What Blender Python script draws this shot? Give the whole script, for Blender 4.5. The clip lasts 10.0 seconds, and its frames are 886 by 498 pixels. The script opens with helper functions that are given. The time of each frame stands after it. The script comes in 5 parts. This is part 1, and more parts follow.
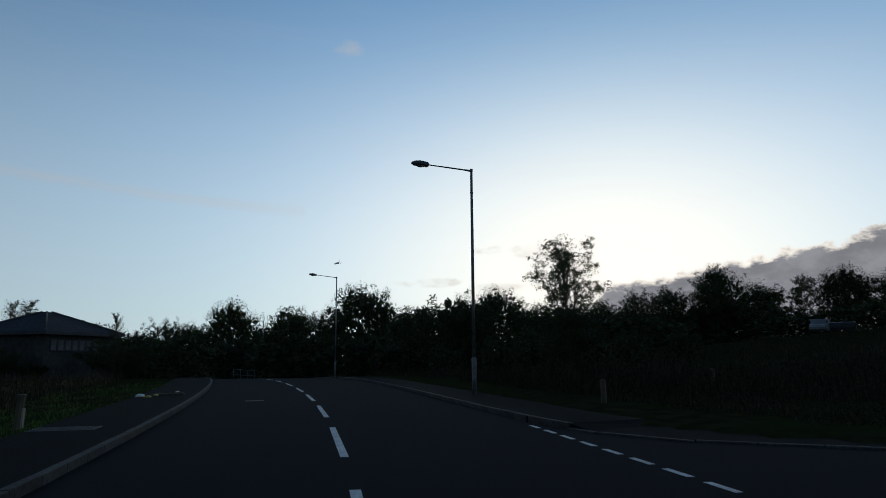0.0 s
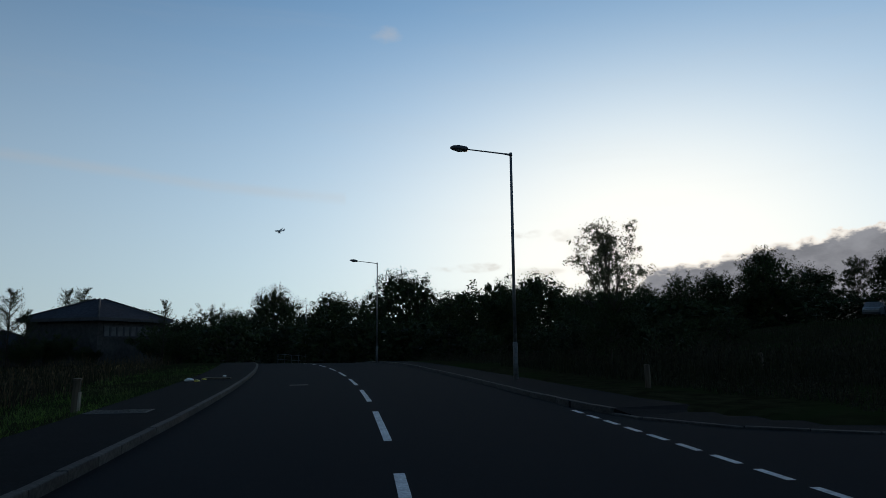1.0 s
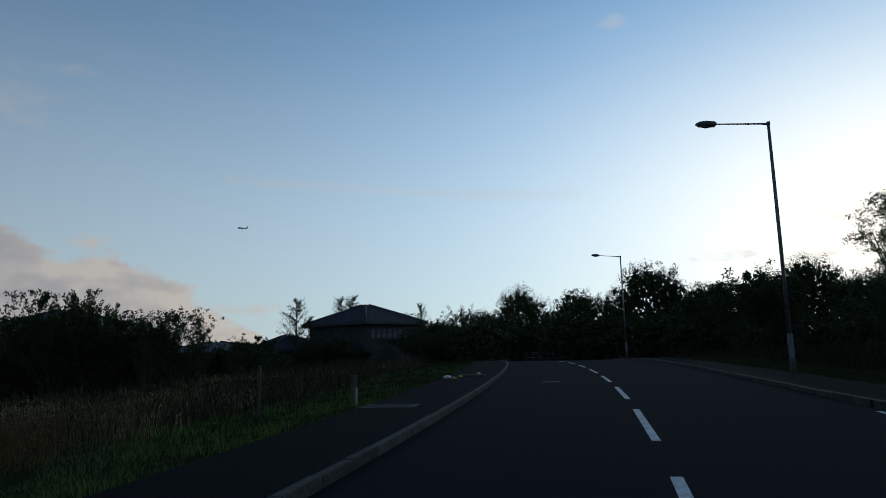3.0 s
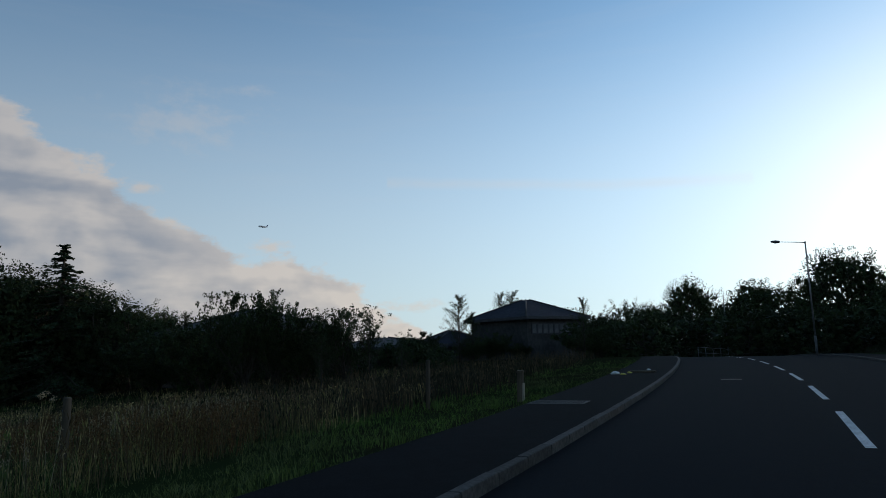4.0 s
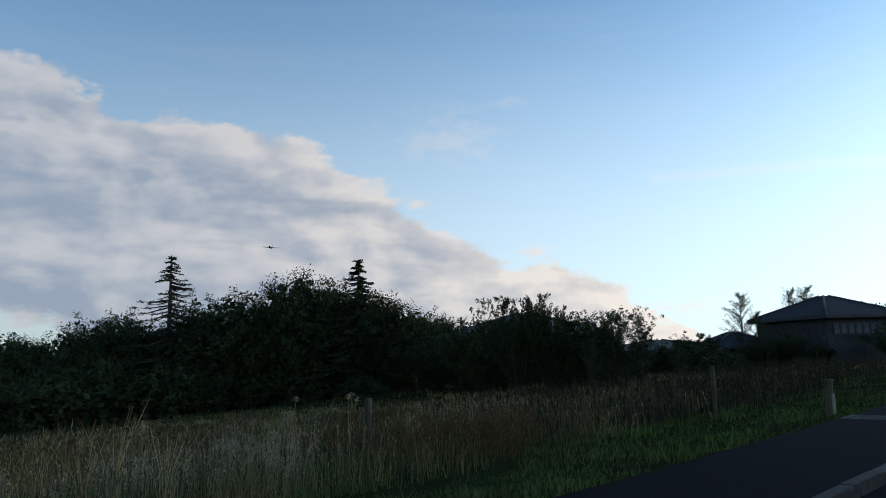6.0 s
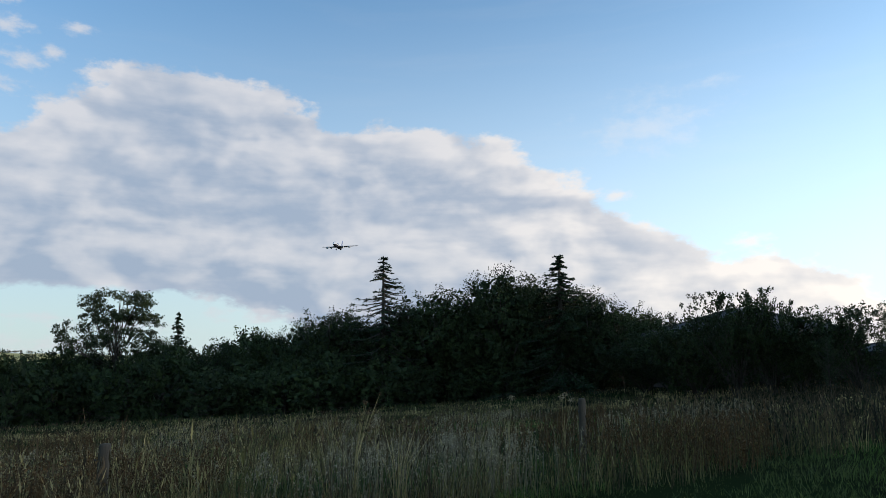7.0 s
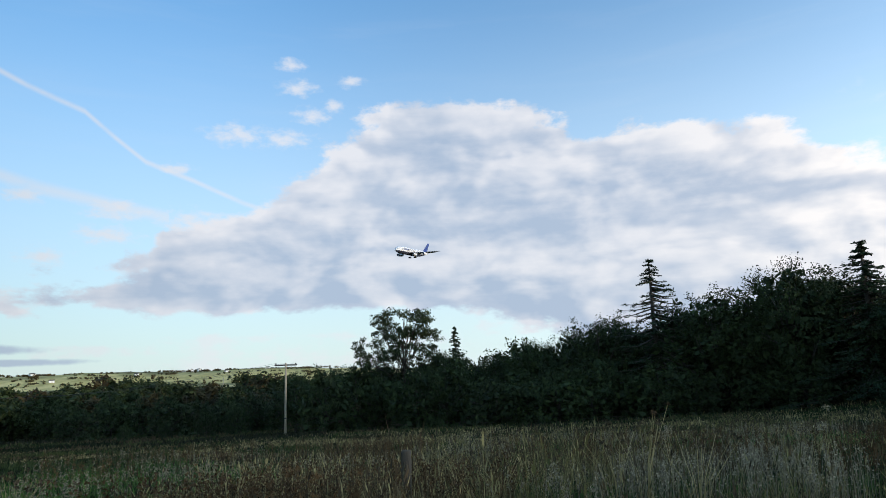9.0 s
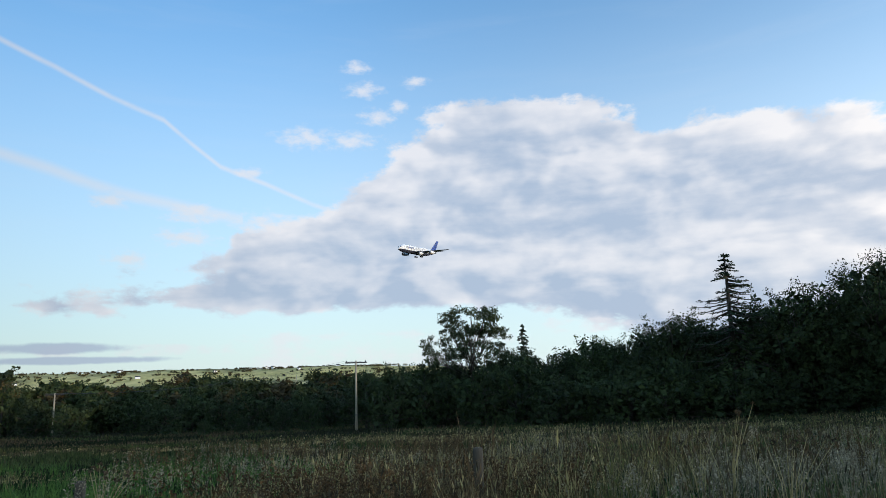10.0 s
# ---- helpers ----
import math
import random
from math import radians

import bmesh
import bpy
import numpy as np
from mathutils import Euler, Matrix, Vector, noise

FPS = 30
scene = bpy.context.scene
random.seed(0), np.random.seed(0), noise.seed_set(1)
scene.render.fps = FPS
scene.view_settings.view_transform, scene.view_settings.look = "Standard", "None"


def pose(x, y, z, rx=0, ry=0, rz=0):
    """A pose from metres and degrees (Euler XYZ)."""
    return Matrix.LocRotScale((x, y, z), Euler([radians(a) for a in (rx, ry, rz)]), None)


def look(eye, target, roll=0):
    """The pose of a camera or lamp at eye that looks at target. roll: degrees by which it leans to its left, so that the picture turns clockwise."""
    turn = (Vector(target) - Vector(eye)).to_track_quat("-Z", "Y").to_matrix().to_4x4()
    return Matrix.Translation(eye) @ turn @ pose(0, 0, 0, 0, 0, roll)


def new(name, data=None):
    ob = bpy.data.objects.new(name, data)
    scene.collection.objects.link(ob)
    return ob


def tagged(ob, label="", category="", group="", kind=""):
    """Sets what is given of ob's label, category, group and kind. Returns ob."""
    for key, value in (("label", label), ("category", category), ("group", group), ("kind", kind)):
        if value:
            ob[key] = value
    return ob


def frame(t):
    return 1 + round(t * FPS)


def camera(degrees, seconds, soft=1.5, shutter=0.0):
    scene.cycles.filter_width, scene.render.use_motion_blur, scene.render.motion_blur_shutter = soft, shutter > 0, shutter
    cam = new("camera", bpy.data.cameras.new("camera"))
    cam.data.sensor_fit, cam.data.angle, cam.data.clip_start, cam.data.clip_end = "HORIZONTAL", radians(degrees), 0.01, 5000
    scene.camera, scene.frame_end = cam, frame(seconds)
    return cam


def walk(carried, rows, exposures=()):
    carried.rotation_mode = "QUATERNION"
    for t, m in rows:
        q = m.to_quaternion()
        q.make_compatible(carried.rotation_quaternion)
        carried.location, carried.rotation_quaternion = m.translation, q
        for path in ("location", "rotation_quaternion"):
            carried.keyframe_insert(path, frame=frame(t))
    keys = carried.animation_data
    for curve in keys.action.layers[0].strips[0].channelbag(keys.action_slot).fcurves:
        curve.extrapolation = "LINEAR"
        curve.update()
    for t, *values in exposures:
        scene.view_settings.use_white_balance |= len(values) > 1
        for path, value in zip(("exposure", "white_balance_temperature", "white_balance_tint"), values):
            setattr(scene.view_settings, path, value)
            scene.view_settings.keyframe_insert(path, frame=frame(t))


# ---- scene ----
cam = camera(67.00, 10.0, 0.5)
# seconds, eye, yaw, pitch, roll
ROWS = [
    (0.0, 0.000, -0.000, 1.360, 0.00, 9.31, -0.44),
    (0.5, -0.004, 0.002, 1.357, 1.79, 8.66, -0.45),
    (1.0, -0.017, 0.041, 1.361, 3.43, 8.07, -0.53),
    (1.2, -0.024, 0.056, 1.361, 4.06, 8.02, -0.57),
    (1.5, -0.035, 0.078, 1.360, 5.38, 8.08, -0.73),
    (1.7, -0.062, 0.112, 1.356, 7.73, 8.21, -0.90),
    (2.0, -0.103, 0.164, 1.351, 12.61, 8.32, -1.09),
    (2.2, -0.141, 0.212, 1.341, 15.54, 8.42, -1.10),
    (2.5, -0.198, 0.283, 1.326, 19.13, 8.38, -1.16),
    (2.7, -0.217, 0.301, 1.323, 20.83, 8.34, -1.40),
    (3.8, -0.319, 0.398, 1.309, 34.28, 8.17, -1.73),
    (4.0, -0.421, 0.430, 1.320, 37.39, 8.26, -1.72),
    (4.2, -0.470, 0.451, 1.328, 41.85, 8.43, -1.60),
    (4.5, -0.544, 0.483, 1.341, 45.89, 8.76, -0.99),
    (4.8, -0.579, 0.509, 1.342, 49.12, 9.33, -1.00),
    (5.0, -0.603, 0.527, 1.343, 51.11, 9.57, -0.99),
    (5.3, -0.613, 0.529, 1.353, 53.81, 9.60, -1.46),
    (5.5, -0.620, 0.531, 1.359, 55.64, 9.49, -1.58),
    (5.7, -0.624, 0.517, 1.368, 57.83, 9.36, -1.70),
    (6.8, -0.644, 0.439, 1.416, 69.64, 8.76, -0.76),
    (7.0, -0.696, 0.364, 1.445, 76.93, 9.08, -0.71),
    (7.2, -0.737, 0.356, 1.446, 86.01, 9.69, -1.40),
    (7.3, -0.758, 0.353, 1.447, 88.84, 9.93, -1.44),
    (7.5, -0.799, 0.345, 1.448, 92.36, 10.14, -1.36),
    (7.7, -0.815, 0.335, 1.448, 93.25, 10.21, -1.36),
    (8.0, -0.840, 0.320, 1.449, 94.37, 10.24, -1.34),
    (8.5, -0.854, 0.300, 1.447, 96.60, 10.29, -1.42),
    (9.0, -0.892, 0.268, 1.445, 99.18, 10.33, -1.98),
    (9.5, -0.935, 0.242, 1.438, 102.18, 10.39, -2.00),
    (10.0, -0.976, 0.218, 1.433, 104.93, 10.35, -1.76),
]
EXPOSURES = [(0.0, -0.45), (1.5, -0.45), (2.5, -0.38), (4.0, 0.03), (4.5, 0.2), (5.5, 0.45), (7.0, 0.86), (7.5, 1.0), (10.0, 1.12)]
walk(cam, [(t, pose(x, y, z, 90 + pitch, 0, yaw) @ pose(0, 0, 0, 0, 0, roll)) for t, x, y, z, yaw, pitch, roll in ROWS], EXPOSURES)
EYE = 1.36

# ---------------------------------------------------------------- world and sun
SUN_AZ, SUN_EL = -13.8, 4.4      # degrees to the left of +y, degrees above the horizon


def nodes_of(tree):
    """Short-hands for a node tree."""
    links = tree.links

    def put(kind, **settings):
        n = tree.nodes.new(kind)
        for key, value in settings.items():
            setattr(n, key, value)
        return n

    def feed(socket, value):
        if isinstance(value, bpy.types.NodeSocket):
            links.new(value, socket)
        else:
            socket.default_value = value

    def calc(op, a, b=0.0, c=0.0, clamp=False):
        n = put("ShaderNodeMath", operation=op, use_clamp=clamp)
        feed(n.inputs[0], a)
        feed(n.inputs[1], b)
        feed(n.inputs[2], c)
        return n.outputs[0]

    def blend(fac, a, b, mode="MIX"):
        n = put("ShaderNodeMix", data_type="RGBA", blend_type=mode)
        feed(n.inputs["Factor"], fac)
        feed(n.inputs["A"], a)
        feed(n.inputs["B"], b)
        return n.outputs["Result"]

    def ramp(value, lo, hi, a=0.0, b=1.0):
        n = put("ShaderNodeMapRange", interpolation_type="SMOOTHSTEP")
        for i, v in enumerate((value, lo, hi, a, b)):
            feed(n.inputs[i], v)
        return n.outputs[0]

    def grain(vector, scale, detail=4.0, rough=0.55, warp=0.0):
        n = put("ShaderNodeTexNoise")
        feed(n.inputs["Vector"], vector)
        n.inputs["Scale"].default_value, n.inputs["Detail"].default_value = scale, detail
        n.inputs["Roughness"].default_value, n.inputs["Distortion"].default_value = rough, warp
        return n.outputs["Fac"]

    return put, feed, calc, blend, ramp, grain


def make_world():
    world = bpy.data.worlds.new("sky")
    scene.world = world
    world.use_nodes = True
    tree = world.node_tree
    tree.nodes.clear()
    put, feed, calc, blend, ramp, grain = nodes_of(tree)
    sky = put("ShaderNodeTexSky", sky_type="NISHITA", sun_disc=False)
    sky.sun_elevation, sky.sun_rotation = radians(SUN_EL), radians(-SUN_AZ)
    sky.altitude, sky.air_density, sky.dust_density, sky.ozone_density = 100, 1.0, 0.3, 3.0
    where = put("ShaderNodeTexCoord").outputs["Generated"]
    xyz = put("ShaderNodeSeparateXYZ")
    feed(xyz.inputs[0], where)
    x, y, z = xyz.outputs
    deg = 180 / math.pi
    az = calc("MULTIPLY", calc("ARCTAN2", calc("MULTIPLY", x, -1.0), y), deg)
    el = calc("MULTIPLY", calc("ARCSINE", z), deg)
    flat = put("ShaderNodeCombineXYZ")
    feed(flat.inputs[0], calc("MULTIPLY", az, 0.75))
    feed(flat.inputs[1], calc("MULTIPLY", el, 1.35))
    puff = grain(flat.outputs[0], 0.12, 6.0, 0.52, 0.25)
    fine = grain(flat.outputs[0], 0.4, 5.0, 0.6)
    streak_in = put("ShaderNodeCombineXYZ")
    feed(streak_in.inputs[0], calc("MULTIPLY", az, 0.25))
    feed(streak_in.inputs[1], calc("MULTIPLY", el, 2.2))
    streak = grain(streak_in.outputs[0], 0.2, 5.0, 0.6, 0.3)

    def lump(a, e, wa, we):
        """One soft ellipse of the cloud bank: 1 in its middle, 0 at its rim."""
        da, de = calc("DIVIDE", calc("SUBTRACT", az, a), wa), calc("DIVIDE", calc("SUBTRACT", el, e), we)
        return calc("SUBTRACT", 1.0, calc("SQRT", calc("ADD", calc("MULTIPLY", da, da), calc("MULTIPLY", de, de))))

    def bank(lumps):
        d = lump(*lumps[0])
        for l in lumps[1:]:
            d = calc("SMOOTH_MAX", d, lump(*l), 0.25)
        return d

    def outline(points):
        """Elevation along the bearing, straight from point to point."""
        total = points[0][1]
        for (a0, e0), (a1, e1) in zip(points, points[1:]):
            n = put("ShaderNodeMapRange", clamp=True)
            for i, v in enumerate((az, a0, a1, 0.0, e1 - e0)):
                feed(n.inputs[i], v)
            total = calc("ADD", total, n.outputs[0])
        return total

    # the great cloud bank over the wood: its crest and its flat base
    crest_line = outline([(35.5, -3), (39.5, 1.4), (42.8, 3.4), (47.1, 6.9), (50, 8.6), (53.5, 8.4), (59.5, 10.2), (63.3, 12.5), (66.3, 13.8), (68.8, 16.2), (72, 18.0), (75.4, 18.6), (78.3, 19.8), (81.5, 20.8),
                          (86.5, 19.8), (91, 21.0), (96, 22.6), (101, 22.8), (105.5, 21.8), (109, 19.6), (111.8, 17.6), (114, 15.4), (118, 13.4), (122.3, 12), (123.3, 9.4), (130.7, 7.8), (135.5, 6.3), (139, 4.5)])
    base_line = outline([(38, -6), (85, -3), (88, 2.2), (90.2, 3.5), (94.8, 4.4), (101.4, 4.9), (109, 5.3), (114, 5.1), (122, 4.7), (127, 4.9), (135, 5.0), (140, 6.5)])
    under_crest, over_base = calc("SUBTRACT", crest_line, el), calc("SUBTRACT", el, base_line)
    shifted = put("ShaderNodeCombineXYZ")
    feed(shifted.inputs[0], calc("MULTIPLY", calc("SUBTRACT", az, 1.4), 0.75))
    feed(shifted.inputs[1], calc("MULTIPLY", calc("ADD", el, 0.9), 1.35))
    smooth_here, smooth_sunward = grain(flat.outputs[0], 0.16, 3.5, 0.5, 0.25), grain(shifted.outputs[0], 0.16, 3.5, 0.5, 0.25)
    crest = ramp(calc("SUBTRACT", smooth_here, smooth_sunward), -0.13, 0.17)
    tiny = grain(flat.outputs[0], 1.1, 4.0, 0.6)
    dense = calc("MINIMUM", calc("MINIMUM", under_crest, calc("MULTIPLY", over_base, 1.6)), 4.0)
    dense = calc("ADD", dense, calc("MULTIPLY", calc("SUBTRACT", puff, 0.5), 8.0))
    dense = calc("ADD", dense, calc("MULTIPLY", calc("SUBTRACT", fine, 0.5), 4.2))
    dense = calc("ADD", dense, calc("MULTIPLY", calc("SUBTRACT", tiny, 0.5), 1.5))
    west_mask = ramp(dense, -0.2, 1.1)
    wisps = bank([(40.2, 3.7, 3.2, 0.8), (1, 6.4, 3.2, 0.5), (-4.5, 6.0, 3.0, 0.35), (-6, 9.0, 4, 0.7), (18.3, 7.1, 0.9, 0.2), (130, 2.3, 12, 0.55), (112, 2.5, 14, 1.1), (93, 3.4, 6, 0.7), (117, 1.4, 5, 1.0), (109, 1.0, 5, 0.8)])
    wisp_mask = ramp(calc("ADD", calc("MINIMUM", wisps, 0.3), calc("MULTIPLY", calc("SUBTRACT", fine, 0.5), 2.6)), 0.05, 0.7, 0.0, 0.6)
    puffs = bank([(112.3, 25.5, 1.4, 0.6), (111.6, 23.7, 1.7, 0.8), (107.0, 24.4, 1.3, 0.5), (110.4, 21.5, 1.8, 0.8), (108.6, 22.4, 1.1, 0.6), (116.8, 19.7, 2.8, 1.0), (112.9, 19.6, 2.4, 0.9), (126.0, 13.1, 2.6, 0.9),
                  (126.3, 11.2, 2.6, 0.8), (130.4, 9.3, 1.9, 0.8), (132.2, 13.7, 1.8, 0.6), (121.5, 16.7, 1.6, 0.5), (120.0, 12.4, 3.2, 1.2), (66.0, 14.7, 1.8, 0.9), (62.0, 13.0, 1.6, 0.6), (52.0, 8.6, 1.8, 0.7)])
    puff_mask = ramp(calc("ADD", puffs, calc("MULTIPLY", calc("SUBTRACT", tiny, 0.5), 2.2)), -0.15, 1.1, 0.0, 0.75)
    faint = bank([(8.4, 25.6, 1.8, 0.8), (54, 21.3, 3.0, 0.8), (59, 18.5, 7, 3.0)])
    faint_mask = ramp(calc("ADD", faint, calc("MULTIPLY", calc("SUBTRACT", fine, 0.5), 3.0)), 0.1, 1.2, 0.0, 0.3)
    low = bank([(135, 2.5, 6, 0.5), (134, 1.6, 9, 0.35)])
    low_mask = ramp(calc("ADD", low, calc("SUBTRACT", fine, 0.5)), 0.0, 0.5, 0.0, 0.8)
    # the dark bank beside the sun
    edge = outline([(-60, 13.0), (-34, 9.5), (-32.7, 9.0), (-30.8, 8.4), (-27.8, 7.8), (-25, 7.7), (-21.7, 7.2), (-16.4, 6.3), (-13.6, 5.6), (-11, 4.4)])
    north = calc("SUBTRACT", edge, el)
    north = calc("ADD", north, calc("ADD", calc("MULTIPLY", calc("SUBTRACT", fine, 0.5), 1.8), calc("MULTIPLY", calc("SUBTRACT", tiny, 0.5), 1.7)))
    north_mask = calc("MULTIPLY", ramp(north, -0.05, 0.2), calc("MULTIPLY", ramp(az, -11.0, -14.0), ramp(az, -75.0, -60.0)))
    rim = calc("MULTIPLY", ramp(north, 0.1, 0.65, 1.0, 0.0), ramp(az, -45.0, -25.0))
    # thin high veils and the old vapour trails
    veil = calc("MULTIPLY", ramp(streak, 0.45, 0.8), ramp(el, 2.0, 14.0))

    def trail(a0, e0, a1, e1, w0, w1):
        along = calc("DIVIDE", calc("SUBTRACT", az, a0), a1 - a0)
        off = calc("ABSOLUTE", calc("SUBTRACT", el, calc("MULTIPLY_ADD", along, e1 - e0, e0)))
        wide = calc("MULTIPLY_ADD", along, w1 - w0, w0)
        across = ramp(calc("DIVIDE", off, wide), 0.0, 1.0, 1.0, 0.0)
        ends = calc("MULTIPLY", ramp(along, -0.03, 0.0), ramp(along, 1.0, 1.03, 1.0, 0.0))
        return calc("MULTIPLY", across, ends)

    def bent(points, w, strength):
        """A trail along several bearings and elevations, smoothed by a shared warp."""
        t = None
        for (a0, e0), (a1, e1) in zip(points, points[1:]):
            one = trail(a0, e0, a1, e1, w, w)
            t = one if t is None else calc("MAXIMUM", t, one)
        return calc("MULTIPLY", t, strength)

    trails = bent([(150, 26.8), (140.1, 24.2), (136.3, 23.0), (132.3, 21.5), (128.4, 20.3), (126.1, 18.6), (123.8, 17.0), (120.1, 15.8), (116.1, 14.2), (111, 12.6)], 0.34, 0.55)
    trails = calc("MAXIMUM", trails, bent([(150, 18.2), (139.5, 16.4), (136.2, 15.7), (133.5, 14.9), (131.0, 14.3), (127.7, 13.8), (122.0, 12.8)], 0.75, 0.5))
    trails = calc("MAXIMUM", trails, bent([(42, 14.0), (34.4, 13.7), (28.8, 13.4), (22.7, 12.9), (12, 12.3)], 0.7, 0.2))
    trails = calc("MULTIPLY", trails, ramp(fine, 0.2, 0.6, 0.5, 1.0))

    base = blend(1.0, sky.outputs[0], (SKY_TINT[0], SKY_TINT[1], SKY_TINT[2], 1), "MULTIPLY")
    away = calc("ABSOLUTE", calc("SUBTRACT", az, SUN_AZ))
    glow_far = ramp(away, 40.0, 110.0)
    haze = blend(ramp(away, 15.0, 125.0), HAZE_NEAR, HAZE_FAR)
    near_sun = calc("ADD", calc("POWER", calc("DIVIDE", away, 24.0), 2.0), calc("POWER", calc("DIVIDE", calc("ABSOLUTE", calc("SUBTRACT", el, SUN_EL + 2.0)), 15.0), 2.0))
    base = blend(ramp(el, -2.0, 36.0, 0.85, 0.12), base, haze)
    base = blend(calc("MULTIPLY", calc("EXPONENT", calc("MULTIPLY", near_sun, -1.3)), 0.95), base, GLOW)
    white = blend(glow_far, CLOUD_NEAR, CLOUD_FAR)
    grey = blend(glow_far, CLOUD_GREY_NEAR, CLOUD_GREY_FAR)
    sky_now = blend(calc("MULTIPLY", veil, 0.05), base, white)
    sky_now = blend(trails, sky_now, white)
    lit = calc("ADD", calc("MULTIPLY", ramp(dense, 0.0, 4.0, 1.0, 0.0), 0.42), calc("MULTIPLY", calc("SUBTRACT", crest, 0.5), 0.8))
    lit = calc("ADD", lit, calc("MULTIPLY", calc("SUBTRACT", streak, 0.5), 0.8))
    lit = calc("ADD", lit, calc("ADD", 0.46, calc("MULTIPLY", calc("SUBTRACT", fine, 0.5), 0.9)))
    lit = calc("SUBTRACT", lit, calc("SUBTRACT", ramp(over_base, 0.0, 6.0, 0.30, 0.0), ramp(az, 68.0, 45.0, 0.0, 0.3)), clamp=True)
    body = blend(lit, grey, white)
    sky_now = blend(calc("MULTIPLY", west_mask, 0.94), sky_now, body)
    sky_now = blend(wisp_mask, sky_now, white)
    sky_now = blend(puff_mask, sky_now, white)
    sky_now = blend(faint_mask, sky_now, white)
    sky_now = blend(low_mask, sky_now, grey)
    sky_now = blend(north_mask, sky_now, blend(rim, blend(ramp(fine, 0.35, 0.68), CLOUD_DARK, CLOUD_GREY_NEAR), CLOUD_RIM))
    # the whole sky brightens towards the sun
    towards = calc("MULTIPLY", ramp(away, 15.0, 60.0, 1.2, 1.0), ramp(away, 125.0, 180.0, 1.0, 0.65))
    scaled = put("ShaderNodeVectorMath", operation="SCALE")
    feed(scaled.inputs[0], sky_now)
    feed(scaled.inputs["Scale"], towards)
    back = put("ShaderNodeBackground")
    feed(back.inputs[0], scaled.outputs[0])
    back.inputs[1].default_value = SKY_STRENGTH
    out = put("ShaderNodeOutputWorld")
    tree.links.new(back.outputs[0], out.inputs[0])


SKY_STRENGTH = 0.12
SKY_TINT = (0.84, 1.76, 2.05)
CLOUD_NEAR = (5.4, 4.9, 4.4, 1)
CLOUD_FAR = (3.15, 3.2, 3.4, 1)
CLOUD_GREY_NEAR = (2.7, 2.75, 3.0, 1)
CLOUD_GREY_FAR = (1.62, 2.0, 2.6, 1)
CLOUD_DARK = (1.9, 1.95, 2.15, 1)
CLOUD_RIM = (9.0, 8.4, 7.6, 1)
HAZE_NEAR = (6.0, 7.1, 8.1, 1)
HAZE_FAR = (3.0, 3.4, 3.65, 1)
GLOW = (10.8, 10.3, 9.4, 1)
make_world()

sun_data = bpy.data.lights.new("sun", "SUN")
sun_data.energy, sun_data.angle, sun_data.color = 1.3, radians(0.6), (1.0, 0.82, 0.6)
sun = new("sun", sun_data)
sun_way = Vector((-math.sin(radians(SUN_AZ)) * math.cos(radians(SUN_EL)), math.cos(radians(SUN_AZ)) * math.cos(radians(SUN_EL)), math.sin(radians(SUN_EL))))
sun.matrix_world = look(sun_way * 400, (0, 0, 0))


# ---------------------------------------------------------------- materials
def material(name, dark, light, scale=3.0, rough=0.9, bump=0.0, metal=0.0, second=None, island=0.0, spots=0.0, object_random=0.0, spec=0.3, stretch=(1, 1, 1)):
    """Two colours mixed by fine grain, a third by broad stains; bump from the grain; island: change from leaf to leaf."""
    m = bpy.data.materials.new(name)
    m.use_nodes = True
    tree = m.node_tree
    shader = tree.nodes["Principled BSDF"]
    put, feed, calc, blend, ramp, grain = nodes_of(tree)
    where = put("ShaderNodeTexCoord").outputs["Object"]
    if stretch != (1, 1, 1):
        mapping = put("ShaderNodeMapping")
        feed(mapping.inputs[0], where)
        mapping.inputs["Scale"].default_value = stretch
        where = mapping.outputs[0]
    fine = grain(where, scale, 6.0, 0.65)
    broad = grain(where, scale * 0.09, 4.0, 0.6, 0.5)
    colour = blend(ramp(fine, 0.3, 0.7), (*dark, 1), (*light, 1))
    if second:
        colour = blend(ramp(broad, 0.42, 0.62), colour, (*second, 1))
    else:
        colour = blend(1.0, colour, blend(ramp(broad, 0.3, 0.7), (0.72, 0.72, 0.72, 1), (1.2, 1.2, 1.2, 1)), "MULTIPLY")
    if spots:
        colour = blend(ramp(grain(where, scale * 7, 2.0), 0.62, 0.72, 0.0, spots), colour, (0.3, 0.3, 0.3, 1))
    if island:
        rand = put("ShaderNodeNewGeometry").outputs["Random Per Island"]
        colour = blend(1.0, colour, blend(rand, (1 - island, 1 - island, 1 - island, 1), (1 + island, 1 + island * 0.9, 1 + island * 0.5, 1)), "MULTIPLY")
    if object_random:
        rand = put("ShaderNodeObjectInfo").outputs["Random"]
        lo, hi = 1 - object_random, 1 + object_random
        colour = blend(1.0, colour, blend(rand, (lo, lo, lo, 1), (hi, hi, hi, 1)), "MULTIPLY")
    feed(shader.inputs["Base Color"], colour)
    feed(shader.inputs["Roughness"], ramp(broad, 0.2, 0.8, max(rough - 0.08, 0.05), min(rough + 0.06, 1.0)))
    shader.inputs["Metallic"].default_value = metal
    shader.inputs["Specular IOR Level"].default_value = spec
    if bump:
        b = put("ShaderNodeBump")
        b.inputs["Strength"].default_value, b.inputs["Distance"].default_value = 0.6, bump
        feed(b.inputs["Height"], fine)
        feed(shader.inputs["Normal"], b.outputs[0])
    return m


